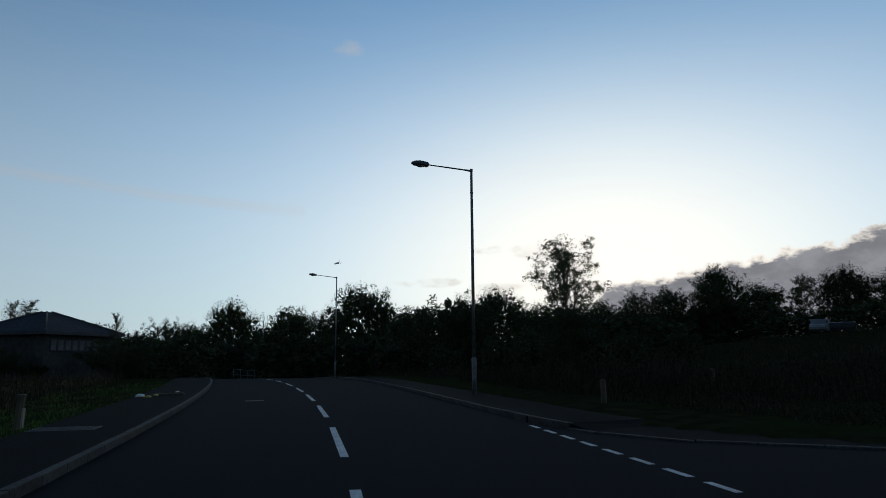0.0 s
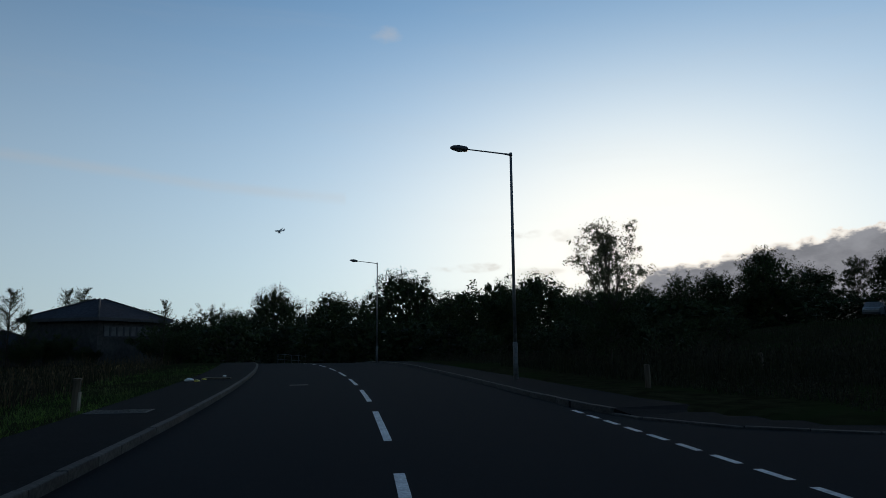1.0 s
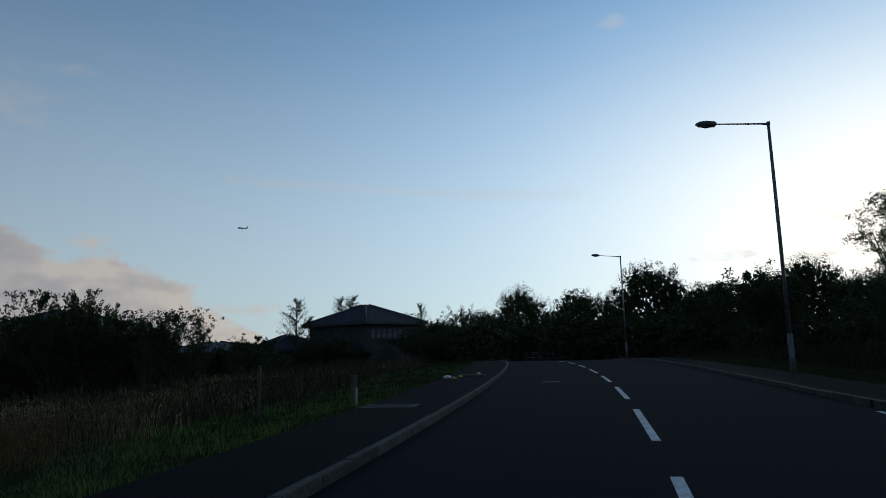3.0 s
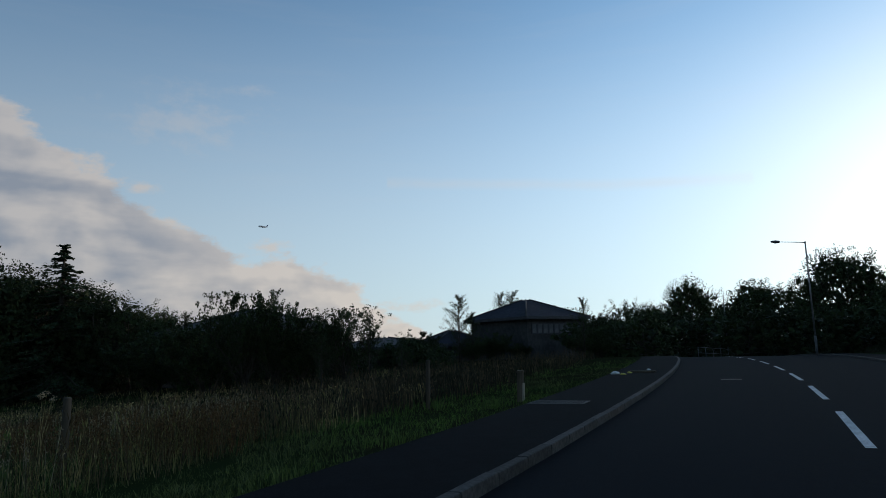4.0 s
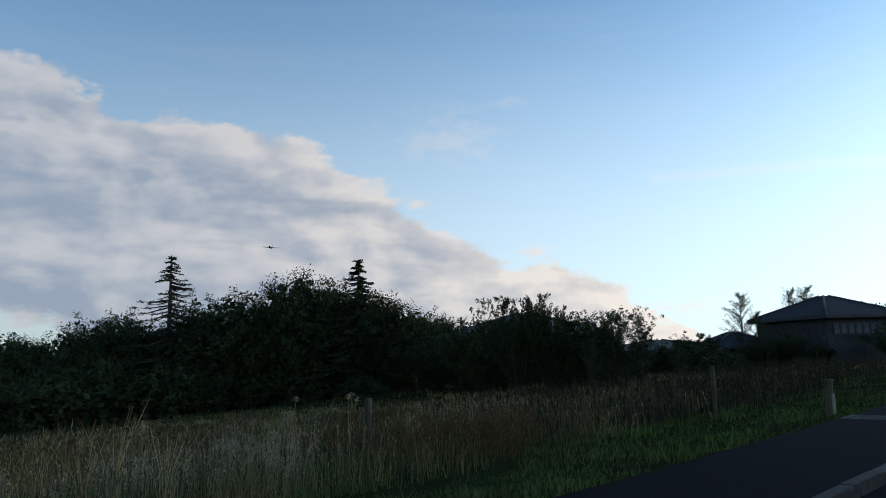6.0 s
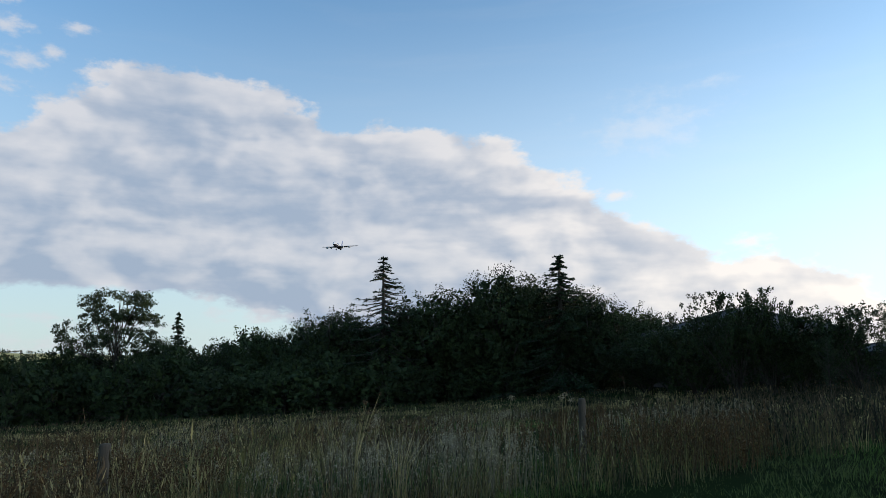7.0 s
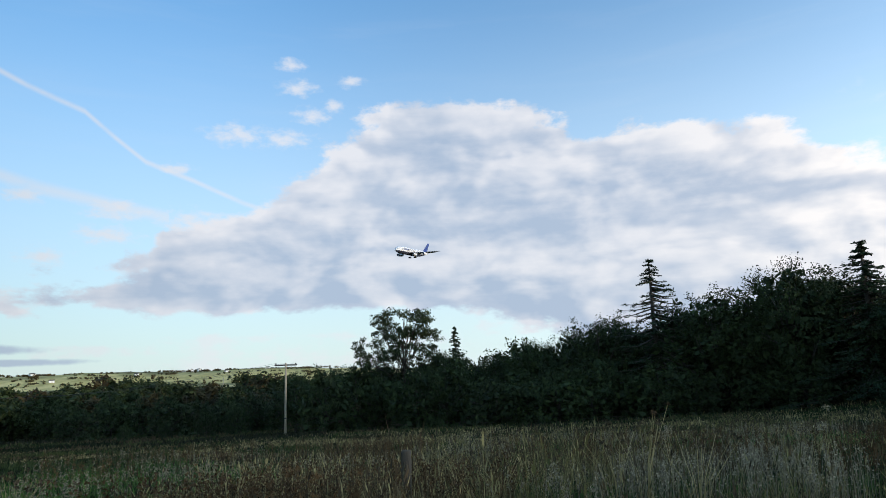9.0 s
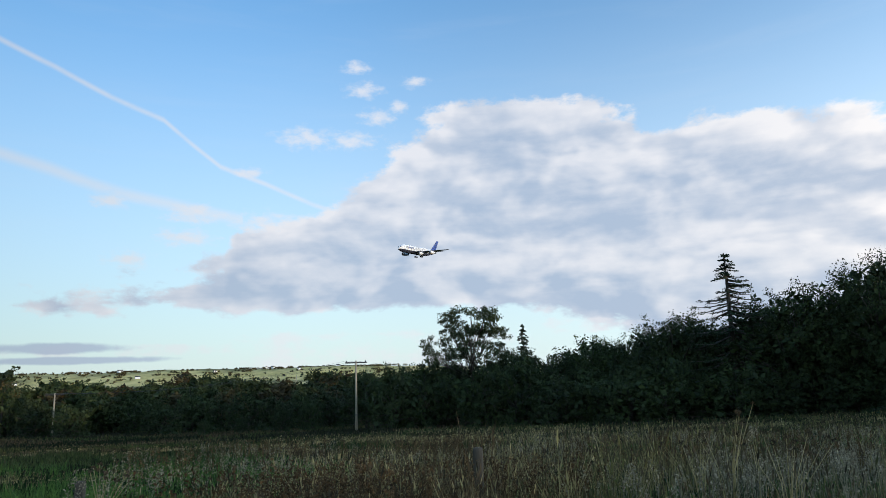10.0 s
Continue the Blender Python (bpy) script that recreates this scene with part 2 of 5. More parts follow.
def glass(name):
    m = bpy.data.materials.new(name)
    m.use_nodes = True
    s = m.node_tree.nodes["Principled BSDF"]
    s.inputs["Base Color"].default_value = (0.25, 0.27, 0.28, 1)
    s.inputs["Roughness"].default_value, s.inputs["Specular IOR Level"].default_value = 0.12, 0.8
    return m


M = dict(
    soil=material("meadow_soil", (0.014, 0.013, 0.007), (0.03, 0.03, 0.014), 2.0, 1.0, 0.03, second=(0.018, 0.026, 0.009), spec=0.0),
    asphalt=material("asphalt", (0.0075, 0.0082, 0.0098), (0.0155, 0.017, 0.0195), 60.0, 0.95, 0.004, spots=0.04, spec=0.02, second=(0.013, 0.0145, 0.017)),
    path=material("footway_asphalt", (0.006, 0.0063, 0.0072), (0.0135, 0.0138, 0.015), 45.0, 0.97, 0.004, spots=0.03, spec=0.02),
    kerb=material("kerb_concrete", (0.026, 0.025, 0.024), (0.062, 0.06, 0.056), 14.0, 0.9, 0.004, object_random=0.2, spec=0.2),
    paint=material("road_paint", (0.34, 0.35, 0.36), (0.6, 0.61, 0.62), 30.0, 0.7, 0.002, spots=0.3),
    steel=material("galvanised_steel", (0.10, 0.105, 0.11), (0.2, 0.205, 0.21), 8.0, 0.6, 0.001, 0.5),
    lantern=material("lantern_shell", (0.06, 0.06, 0.065), (0.10, 0.10, 0.11), 6.0, 0.5),
    bowl=glass("lantern_bowl"),
    bark=material("bark", (0.03, 0.025, 0.018), (0.075, 0.062, 0.048), 5.0, 0.95, 0.03, stretch=(1, 1, 0.2)),
    birch_bark=material("birch_bark", (0.06, 0.055, 0.05), (0.3, 0.29, 0.27), 4.0, 0.85, 0.01, stretch=(1, 1, 2.5)),
    leaf=material("broad_leaves", (0.020, 0.033, 0.011), (0.038, 0.054, 0.018), 0.6, 0.75, island=0.4, object_random=0.25, spec=0.2),
    leaf_brown=material("turning_leaves", (0.042, 0.036, 0.013), (0.065, 0.046, 0.018), 0.6, 0.75, island=0.45, object_random=0.25, spec=0.2),
    needle=material("fir_needles", (0.016, 0.032, 0.016), (0.03, 0.05, 0.022), 0.8, 0.8, island=0.35, object_random=0.15, spec=0.15),
    # dry grass with the backlit bank's shade put into its colour
    bank_dry_shaded=material("bank_grass", (0.022, 0.021, 0.014), (0.045, 0.040, 0.028), 0.5, 0.9, island=0.5, second=(0.02, 0.024, 0.011), spec=0.1),
    grass_dry=material("tall_dry_grass", (0.235, 0.18, 0.08), (0.5, 0.4, 0.21), 1.4, 0.85, island=0.6, second=(0.13, 0.12, 0.045), spec=0.2),
    grass_brown=material("brown_seed_stalks", (0.06, 0.043, 0.025), (0.13, 0.092, 0.052), 1.4, 0.9, island=0.4, spec=0.15),
    grass_green=material("verge_grass", (0.05, 0.11, 0.018), (0.10, 0.19, 0.032), 1.2, 0.8, island=0.45, second=(0.065, 0.075, 0.026), spec=0.25),
    field=material("dull_field_grass", (0.032, 0.05, 0.016), (0.075, 0.088, 0.03), 0.5, 0.9, island=0.4, second=(0.085, 0.058, 0.034), spec=0.1),
    verge=material("mown_verge_grass", (0.055, 0.11, 0.018), (0.115, 0.2, 0.034), 1.6, 0.8, island=0.45, second=(0.10, 0.12, 0.04), spec=0.2),
    dock=material("rusty_dock_seed", (0.075, 0.043, 0.02), (0.15, 0.088, 0.042), 4.0, 0.95, island=0.4, spec=0.1),
    fluff=material("seed_fluff", (0.23, 0.185, 0.12), (0.38, 0.315, 0.21), 20.0, 1.0, island=0.3),
    post=material("weathered_post_wood", (0.05, 0.038, 0.026), (0.13, 0.10, 0.068), 9.0, 0.9, 0.006, stretch=(1, 1, 0.12)),
    pale_wood=material("pale_split_wood", (0.18, 0.155, 0.12), (0.32, 0.28, 0.22), 9.0, 0.85, 0.004, stretch=(1, 1, 0.12)),
    pole=material("pole_timber", (0.24, 0.2, 0.14), (0.44, 0.38, 0.28), 4.0, 0.85, 0.006, stretch=(1, 1, 0.1)),
    # pale render with its shade put into the colour, hence nearly black
    wall=material("shaded_rendered_wall", (0.034, 0.034, 0.033), (0.06, 0.058, 0.056), 3.0, 0.9, 0.004),
    brick=material("dark_brick_wall", (0.06, 0.045, 0.04), (0.11, 0.085, 0.07), 6.0, 0.9, 0.006),
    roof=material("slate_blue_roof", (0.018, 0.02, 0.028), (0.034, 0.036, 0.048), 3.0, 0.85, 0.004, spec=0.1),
    tile=material("roof_tiles", (0.04, 0.038, 0.038), (0.075, 0.07, 0.068), 4.0, 0.85, 0.01),
    trim=material("dark_trim", (0.03, 0.032, 0.038), (0.05, 0.052, 0.058), 5.0, 0.6),
    frame_white=material("window_frame_paint", (0.35, 0.36, 0.37), (0.5, 0.5, 0.5), 8.0, 0.5),
    dim_pane=material("dim_glazing", (0.09, 0.095, 0.10), (0.15, 0.155, 0.16), 0.8, 0.25),
    pane=glass("window_pane"),
    iron=material("cast_iron_cover", (0.025, 0.025, 0.025), (0.05, 0.049, 0.047), 20.0, 0.7, 0.004, 0.3),
    white=material("white_paint", (0.72, 0.73, 0.74), (0.82, 0.82, 0.82), 0.6, 0.35),
    # shade under the fuselage, put into a dark bluish colour
    belly=material("shaded_underside", (0.03, 0.034, 0.055), (0.055, 0.06, 0.09), 0.6, 0.5),
    wing=material("grey_wing", (0.07, 0.075, 0.09), (0.12, 0.125, 0.14), 0.6, 0.5),
    blue=material("blue_tail_paint", (0.02, 0.045, 0.2), (0.035, 0.075, 0.3), 0.5, 0.35),
    dark=material("dark_metal", (0.02, 0.02, 0.022), (0.045, 0.045, 0.05), 3.0, 0.5),
    rubber=material("tyre_rubber", (0.015, 0.015, 0.015), (0.03, 0.03, 0.03), 20.0, 0.9),
    # fields coloured extra bright and yellow to carry the low sunlight
    hill=material("sunlit_hill_fields", (0.42, 0.34, 0.1), (0.75, 0.6, 0.24), 0.025, 0.95, second=(0.14, 0.13, 0.045)),
    litter_white=material("crumpled_paper", (0.6, 0.6, 0.58), (0.78, 0.78, 0.75), 20.0, 0.8),
    litter_yellow=material("yellow_wrapper", (0.5, 0.42, 0.06), (0.65, 0.56, 0.1), 20.0, 0.6),
    shed=material("pale_blue_sheeting", (0.45, 0.52, 0.6), (0.6, 0.66, 0.72), 1.0, 0.5),
)


# ---------------------------------------------------------------- building helpers
def mesh(name, verts, faces, mat, smooth=False):
    me = bpy.data.meshes.new(name)
    me.from_pydata([tuple(v) for v in verts], [], faces)
    me.materials.append(mat)
    if smooth:
        me.polygons.foreach_set("use_smooth", [True] * len(me.polygons))
    me.update()
    return me


def quads(name, verts, mat):
    """A mesh of loose quads from an array of shape (n, 4, 3)."""
    verts = np.asarray(verts, dtype=np.float32)
    n = len(verts)
    me = bpy.data.meshes.new(name)
    me.vertices.add(4 * n)
    me.vertices.foreach_set("co", verts.reshape(-1))
    me.loops.add(4 * n)
    me.loops.foreach_set("vertex_index", np.arange(4 * n, dtype=np.int32))
    me.polygons.add(n)
    me.polygons.foreach_set("loop_start", np.arange(0, 4 * n, 4, dtype=np.int32))
    me.materials.append(mat)
    me.update(calc_edges=True)
    me.validate()
    return me


def link(name, me, parent=None, label="", m=None):
    ob = new(name, me)
    if parent is not None:
        ob.parent = parent
    if m is not None:
        ob.matrix_basis = m
    return tagged(ob, label) if label else ob


def part(name, bm, mat, parent=None, label="", smooth=False):
    me = bpy.data.meshes.new(name)
    bmesh.ops.recalc_face_normals(bm, faces=bm.faces[:])
    bm.to_mesh(me)
    bm.free()
    me.materials.append(mat)
    if smooth:
        me.polygons.foreach_set("use_smooth", [True] * len(me.polygons))
    return link(name, me, parent, label)


def thing(name, m, label, category, group=""):
    ob = new(name)
    ob.empty_display_size = 0.2
    ob.matrix_basis = m
    return tagged(ob, label, category, group)


def box(bm, size, centre, turn=None, bevel=0.0):
    m = Matrix.Translation(centre) @ (turn.to_4x4() if turn else Matrix()) @ Matrix.Diagonal((*size, 1))
    made = bmesh.ops.create_cube(bm, size=1.0, matrix=m)
    if bevel:
        edges = list({e for v in made["verts"] for e in v.link_edges})
        bmesh.ops.bevel(bm, geom=edges, offset=bevel, segments=2, affect="EDGES", profile=0.6)
    return bm


def tube(points, radii, sides=8, cap=True):
    """Vertices and faces of a tapered tube through points."""
    verts, faces = [], []
    pts = [Vector(p) for p in points]
    for i, p in enumerate(pts):
        way = (pts[min(i + 1, len(pts) - 1)] - pts[max(i - 1, 0)]).normalized()
        side = way.cross(Vector((0.13, 0.97, 0.2))).normalized()
        up = way.cross(side)
        for k in range(sides):
            a = 2 * math.pi * k / sides
            verts.append(p + (side * math.cos(a) + up * math.sin(a)) * radii[i])
    for i in range(len(pts) - 1):
        for k in range(sides):
            k2 = (k + 1) % sides
            faces.append((i * sides + k, i * sides + k2, (i + 1) * sides + k2, (i + 1) * sides + k))
    if cap:
        faces.append(tuple(range(sides - 1, -1, -1)))
        faces.append(tuple(range((len(pts) - 1) * sides, len(pts) * sides)))
    return verts, faces


def tubes(name, list_of_tubes, mat, smooth=True):
    verts, faces = [], []
    for v, f in list_of_tubes:
        base = len(verts)
        verts += v
        faces += [tuple(base + i for i in face) for face in f]
    return mesh(name, verts, faces, mat, smooth)


def loft(sections, cap=True):
    """A skin through rings of equal length."""
    verts = [v for ring in sections for v in ring]
    n = len(sections[0])
    faces = []
    for i in range(len(sections) - 1):
        for k in range(n):
            k2 = (k + 1) % n
            faces.append((i * n + k, i * n + k2, (i + 1) * n + k2, (i + 1) * n + k))
    if cap:
        faces.append(tuple(range(n - 1, -1, -1)))
        faces.append(tuple(range((len(sections) - 1) * n, len(sections) * n)))
    return verts, faces


# ---------------------------------------------------------------- the lie of the land
def kerb_left(y):
    return -2.72 - 0.214 * y - 0.00145 * np.square(np.clip(y, -20, 200))


def path_back(y):
    return kerb_left(y) - 1.75 - 0.02 * np.clip(y, 0, 60)


def centre_line(y):
    return 0.306 - 0.1559 * y - 0.0021 * np.square(np.clip(y, -20, 200))


def kerb_right(y):
    return 4.78 - 0.194 * y - 0.00075 * np.square(np.clip(y, -20, 200))


CORNER = [(2.03, 14.26), (2.3, 13.3), (2.61, 12.6), (3.06, 11.93), (3.79, 11.24), (4.53, 10.82), (5.29, 10.57), (6.34, 10.06), (12.0, 7.9), (40.0, -1.5)]


def right_edge(y):
    """Where the carriageway ends on the right, with the mouth of the side road."""
    y = np.asarray(y, dtype=float)
    cx, cy = np.array([c[0] for c in CORNER][::-1]), np.array([c[1] for c in CORNER][::-1])
    return np.where(y >= 14.26, kerb_right(y), np.where(y > -1.5, np.interp(y, cy, cx), np.where(y > -4, 40.0, kerb_right(y))))


def land(x, y):
    """Height of the ground, the carriageway at the camera being 0."""
    x, y = np.asarray(x, dtype=float), np.asarray(y, dtype=float)
    drop = np.clip(y - 38, 0, 90)
    z = -0.00052 * drop * drop
    u = np.maximum(0, path_back(np.clip(y, -60, 90)) - x)
    s = np.interp(y, [-60, -30, 0, 20, 35, 55, 70], [0.088, 0.082, 0.077, 0.068, 0.047, 0.010, 0.0])
    z = z - s * 200 * (1 - np.exp(-u / 200))
    v = np.maximum(0, x - right_edge(y) - 1.0)
    w = np.maximum(0, v - 17)
    return z + (0.018 * np.minimum(v, 60) + 0.11 * 90 * (1 - np.exp(-w / 90))) * np.clip((y - 6) / 8, 0, 1)


def at_angle(az, d):
    a = radians(az)
    return -math.sin(a) * d, math.cos(a) * d


def ground_sheet():
    ax = np.concatenate([-np.geomspace(4600, 104, 26), np.arange(-100, -20, 1.6), np.arange(-20, 12, 0.5), np.arange(12, 60, 1.6), np.geomspace(62, 4600, 26)])
    ay = np.concatenate([-np.geomspace(4600, 64, 26), np.arange(-60, -6, 2.0), np.arange(-6, 45, 0.7), np.arange(45, 130, 2.0), np.geomspace(134, 4600, 26)])
    gx, gy = np.meshgrid(ax, ay)
    gz = land(gx, gy)
    inside = (gx > kerb_left(gy) - 0.05) & (gx < right_edge(gy) + 0.05) & (gy < 120) & (gy > -60)
    path = ((gx <= kerb_left(gy)) & (gx > path_back(gy))) | ((gx >= right_edge(gy)) & (gx < right_edge(gy) + 1.7) & (gy > 5))
    rough = np.array([noise.noise((float(a) * 0.35, float(b) * 0.35, 3.1)) for a, b in zip(gx.ravel(), gy.ravel())]).reshape(gx.shape)
    far = np.clip((np.hypot(gx, gy) - 3) / 20, 0, 1)
    gz = np.where(inside, gz - 0.18, np.where(path & (gy < 120), gz - 0.12, gz + 0.08 + 0.07 * rough * far))
    verts = np.stack([gx, gy, gz], -1).reshape(-1, 3)
    n, m = len(ax), len(ay)
    faces = [(j * n + i, j * n + i + 1, (j + 1) * n + i + 1, (j + 1) * n + i) for j in range(m - 1) for i in range(n - 1)]
    ob = link("ground", mesh("ground", verts, faces, M["soil"], True))
    tagged(ob, "rough meadow ground falling away from the road", "ground", kind="structure")


ground_sheet()


def strip(name, rows, mat, depth=0.3):
    """A slab between two edges: rows of (x0, y0, x1, y1, z)."""
    verts, faces = [], []
    for x0, y0, x1, y1, z in rows:
        verts += [(x0, y0, z - depth), (x0, y0, z), (x1, y1, z), (x1, y1, z - depth)]
    for i in range(len(rows) - 1):
        a, b = 4 * i, 4 * i + 4
        faces += [(a + k, a + k + 1, b + k + 1, b + k) for k in range(3)]
    return mesh(name, verts, faces, mat)


ys = np.concatenate([np.arange(-40, -4, 2.0), np.arange(-4, 46, 0.5), np.arange(46, 124, 2.0)])
verts, faces = [], []
COLS = 9
for y in ys:
    for k in range(COLS):
        x = kerb_left(y) + (right_edge(y) - kerb_left(y)) * k / (COLS - 1)
        verts.append((x, y, float(land(min(x, float(right_edge(y))), y)) + 0.004))
for j in range(len(ys) - 1):
    faces += [(j * COLS + k, j * COLS + k + 1, (j + 1) * COLS + k + 1, (j + 1) * COLS + k) for k in range(COLS - 1)]
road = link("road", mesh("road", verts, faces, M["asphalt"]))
tagged(road, "dark asphalt road curving left over a crest", "road", kind="structure")

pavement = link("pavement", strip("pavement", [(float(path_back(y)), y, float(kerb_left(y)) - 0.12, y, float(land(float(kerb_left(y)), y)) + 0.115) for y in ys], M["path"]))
tagged(pavement, "dark asphalt footway behind a concrete kerb", "pavement", kind="structure")

right_line = [(float(kerb_right(y)), float(y)) for y in np.arange(120, 14.3, -1.0)] + CORNER
fine_line = []
for (x0, y0), (x1, y1) in zip(right_line, right_line[1:]):
    steps = max(1, int(math.hypot(x1 - x0, y1 - y0) / 1.0))
    fine_line += [(x0 + (x1 - x0) * k / steps, y0 + (y1 - y0) * k / steps) for k in range(steps)]
rows = []
for i, (x, y) in enumerate(fine_line[:-1]):
    x2, y2 = fine_line[i + 1]
    way = Vector((x2 - x, y2 - y, 0)).normalized()
    out = Vector((-way.y, way.x, 0))
    rows.append((x + out.x * 0.12, y + out.y * 0.12, x + out.x * 1.9, y + out.y * 1.9, float(land(float(right_edge(y)), y)) + (0.03 if 2.4 < x < 9.5 else 0.115)))
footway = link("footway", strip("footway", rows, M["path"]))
tagged(footway, "dark footway along the far kerb", "pavement", kind="structure")


def kerb_run(name, line, side, label, low=lambda x, y: 0.0):
    """Kerb stones 0.9 m long laid end to end."""
    run = new(name)
    tagged(run, label, "kerb", kind="structure")
    bm = bmesh.new()
    box(bm, (0.13, 0.905, 0.26), (0, 0, -0.13), None, 0.018)
    me = bpy.data.meshes.new("kerb_stone")
    bm.to_mesh(me)
    bm.free()
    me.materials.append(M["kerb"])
    rest, here = 0.0, None
    for (x0, y0), (x1, y1) in zip(line, line[1:]):
        length = math.hypot(x1 - x0, y1 - y0)
        s = -rest
        while s + 0.46 < length:
            if s >= -0.45:
                f = (s + 0.457) / length
                x, y = x0 + (x1 - x0) * f, y0 + (y1 - y0) * f
                z = float(land(min(x, float(right_edge(y))) if side > 0 else x, y)) + 0.125 - low(x, y) + random.uniform(-0.004, 0.004)
                stone = link("kerb_stone", me, run)
                stone.matrix_basis = pose(x + side * 0.06, y, z, 0, 0, math.degrees(math.atan2(y1 - y0, x1 - x0)) - 90 + random.uniform(-0.5, 0.5))
            s += 0.915
        rest = length - s
    return run


left_line = [(float(kerb_left(y)), float(y)) for y in np.arange(-12, 100, 4.0)]
kerb_run("kerb_left", left_line, -1, "weathered concrete kerb stones with moss in the joints")
coarse = [(float(kerb_right(y)), float(y)) for y in np.arange(90, 14.4, -4.0)] + [CORNER[0], CORNER[2], CORNER[4], CORNER[6], CORNER[7], CORNER[8], CORNER[9]]
kerb_run("kerb_right", coarse, 1, "concrete kerb dropping at the side road", lambda x, y: 0.085 if 2.5 < x < 9.5 else 0.0)


def dash(name, x, y, length, width, turn):
    """A painted mark that follows the road."""
    c, s = math.cos(turn), math.sin(turn)
    n = max(1, int(length / 1.0))
    verts, faces = [], []
    for k in range(n + 1):
        l = length * (k / n - 0.5)
        for w in (-width / 2, width / 2):
            px, py = x - s * l + c * w, y + c * l + s * w
            verts.append((px, py, float(land(min(px, float(right_edge(py))), py)) + 0.009))
    for k in range(n):
        faces.append((2 * k, 2 * k + 1, 2 * k + 3, 2 * k + 2))
    return link(name, mesh(name, verts, faces, M["paint"]), road)


y = -1.35
while y < 80:
    slope = (float(centre_line(y + 2.1)) - float(centre_line(y - 2.1))) / 4.2
    turn = math.atan2(-slope, 1.0)
    dash("centre_dash", float(centre_line(y)), y, 4.25, 0.12, turn)
    y += 6.68 * math.cos(turn)
for k in range(16):
    y = 13.75 - 0.915 * k
    dash("junction_dash", 1.78 + 0.1735 * (13.9 - y), y, 0.6, 0.1, math.atan2(0.1735, 1.0))


# ---------------------------------------------------------------- street lamps
def street_lamp(az, d, top_el, arm, turn):
    x, y = at_angle(az, d)
    z = float(land(x, y)) + 0.1
    h = EYE + d * math.tan(radians(top_el)) - z
    lamp = thing("street_lamp", pose(x, y, z, 0, 0, turn), "tall grey steel street lamp with one arm over the road", "street lamp", "street lamps along the road")
    v1 = tube([(0, 0, -0.3), (0, 0, 1.25), (0, 0, 1.3)], [0.085, 0.085, 0.06], 12)
    link("base", tubes("base", [v1], M["steel"]), lamp)
    link("column", tubes("column", [tube([(0, 0, 1.28), (0, 0, h * 0.6), (0, 0, h)], [0.062, 0.055, 0.045], 12), tube([(0, 0, h - 0.05), (0, 0, h + 0.06)], [0.06, 0.055], 12)], M["steel"]), lamp)
    bm = bmesh.new()
    box(bm, (0.1, 0.012, 0.5), (0, -0.086, 0.75), None, 0.004)
    part("door", bm, M["steel"], lamp)
    link("arm", tubes("arm", [tube([(0, 0, h - 0.02), (-0.25, 0, h + 0.02), (-arm + 0.45, 0, h + 0.17)], [0.045, 0.028, 0.022], 8)], M["steel"]), lamp)
    bm = bmesh.new()
    rings = []
    for s, w, t0, t1 in ((0.0, 0.09, -0.04, 0.04), (-0.06, 0.15, -0.07, 0.09), (-0.35, 0.17, -0.075, 0.12), (-0.55, 0.14, -0.06, 0.09), (-0.66, 0.05, -0.02, 0.03)):
        rings.append([(s, -w, t0 * 0.3), (s, -w * 0.7, t1 * 0.8), (s, 0, t1), (s, w * 0.7, t1 * 0.8), (s, w, t0 * 0.3), (s, w * 0.8, t0), (s, -w * 0.8, t0)])
    v, f = loft(rings)
    shell = link("lantern", mesh("lantern", v, f, M["lantern"], True), lamp)
    shell.matrix_basis = pose(-arm + 0.48, 0, h + 0.17, 0, 5, 0)
    v, f = loft([[(-0.12 - 0.4 * k / 5, 0.13 * math.sin(math.pi * (0.12 + 0.76 * k / 5)) * math.cos(a), -0.06 - 0.07 * math.sin(math.pi * (0.05 + 0.9 * k / 5)) * abs(math.sin(a))) for a in np.linspace(math.pi, 2 * math.pi, 7)] for k in range(6)])
    link("bowl", mesh("bowl", v, f, M["bowl"], True), shell)
    return lamp


street_lamp(-2.55, 24.0, 15.95, 2.05, 8)
street_lamp(9.1, 57.0, 6.85, 2.15, 16)
street_lamp(15.0, 92.0, 3.15, 2.1, 22)


# ---------------------------------------------------------------- trees
def leaf_cards(rng, centres, radius, per, size, squash=0.8, droop=0.0):
    """Loose leaf quads in clumps round the centres."""
    n = len(centres)
    c = np.repeat(centres, per, axis=0)
    r = np.repeat(np.broadcast_to(radius, (n,)), per)
    d = rng.normal(size=(n * per, 3))
    d /= np.linalg.norm(d, axis=1)[:, None]
    d *= (rng.random(n * per) ** 0.45)[:, None]
    p = c + d * r[:, None] * np.array([1, 1, squash])
    p[:, 2] -= droop * np.hypot(d[:, 0], d[:, 1]) * r
    a = rng.normal(size=(n * per, 3))
    a /= np.linalg.norm(a, axis=1)[:, None]
    b = np.cross(a, rng.normal(size=(n * per, 3)))
    b /= np.linalg.norm(b, axis=1)[:, None]
    s = size * (0.6 + 0.8 * rng.random(n * per))[:, None]
    return np.stack([p - a * s, p + b * s * 0.55, p + a * s, p - b * s * 0.55], axis=1)


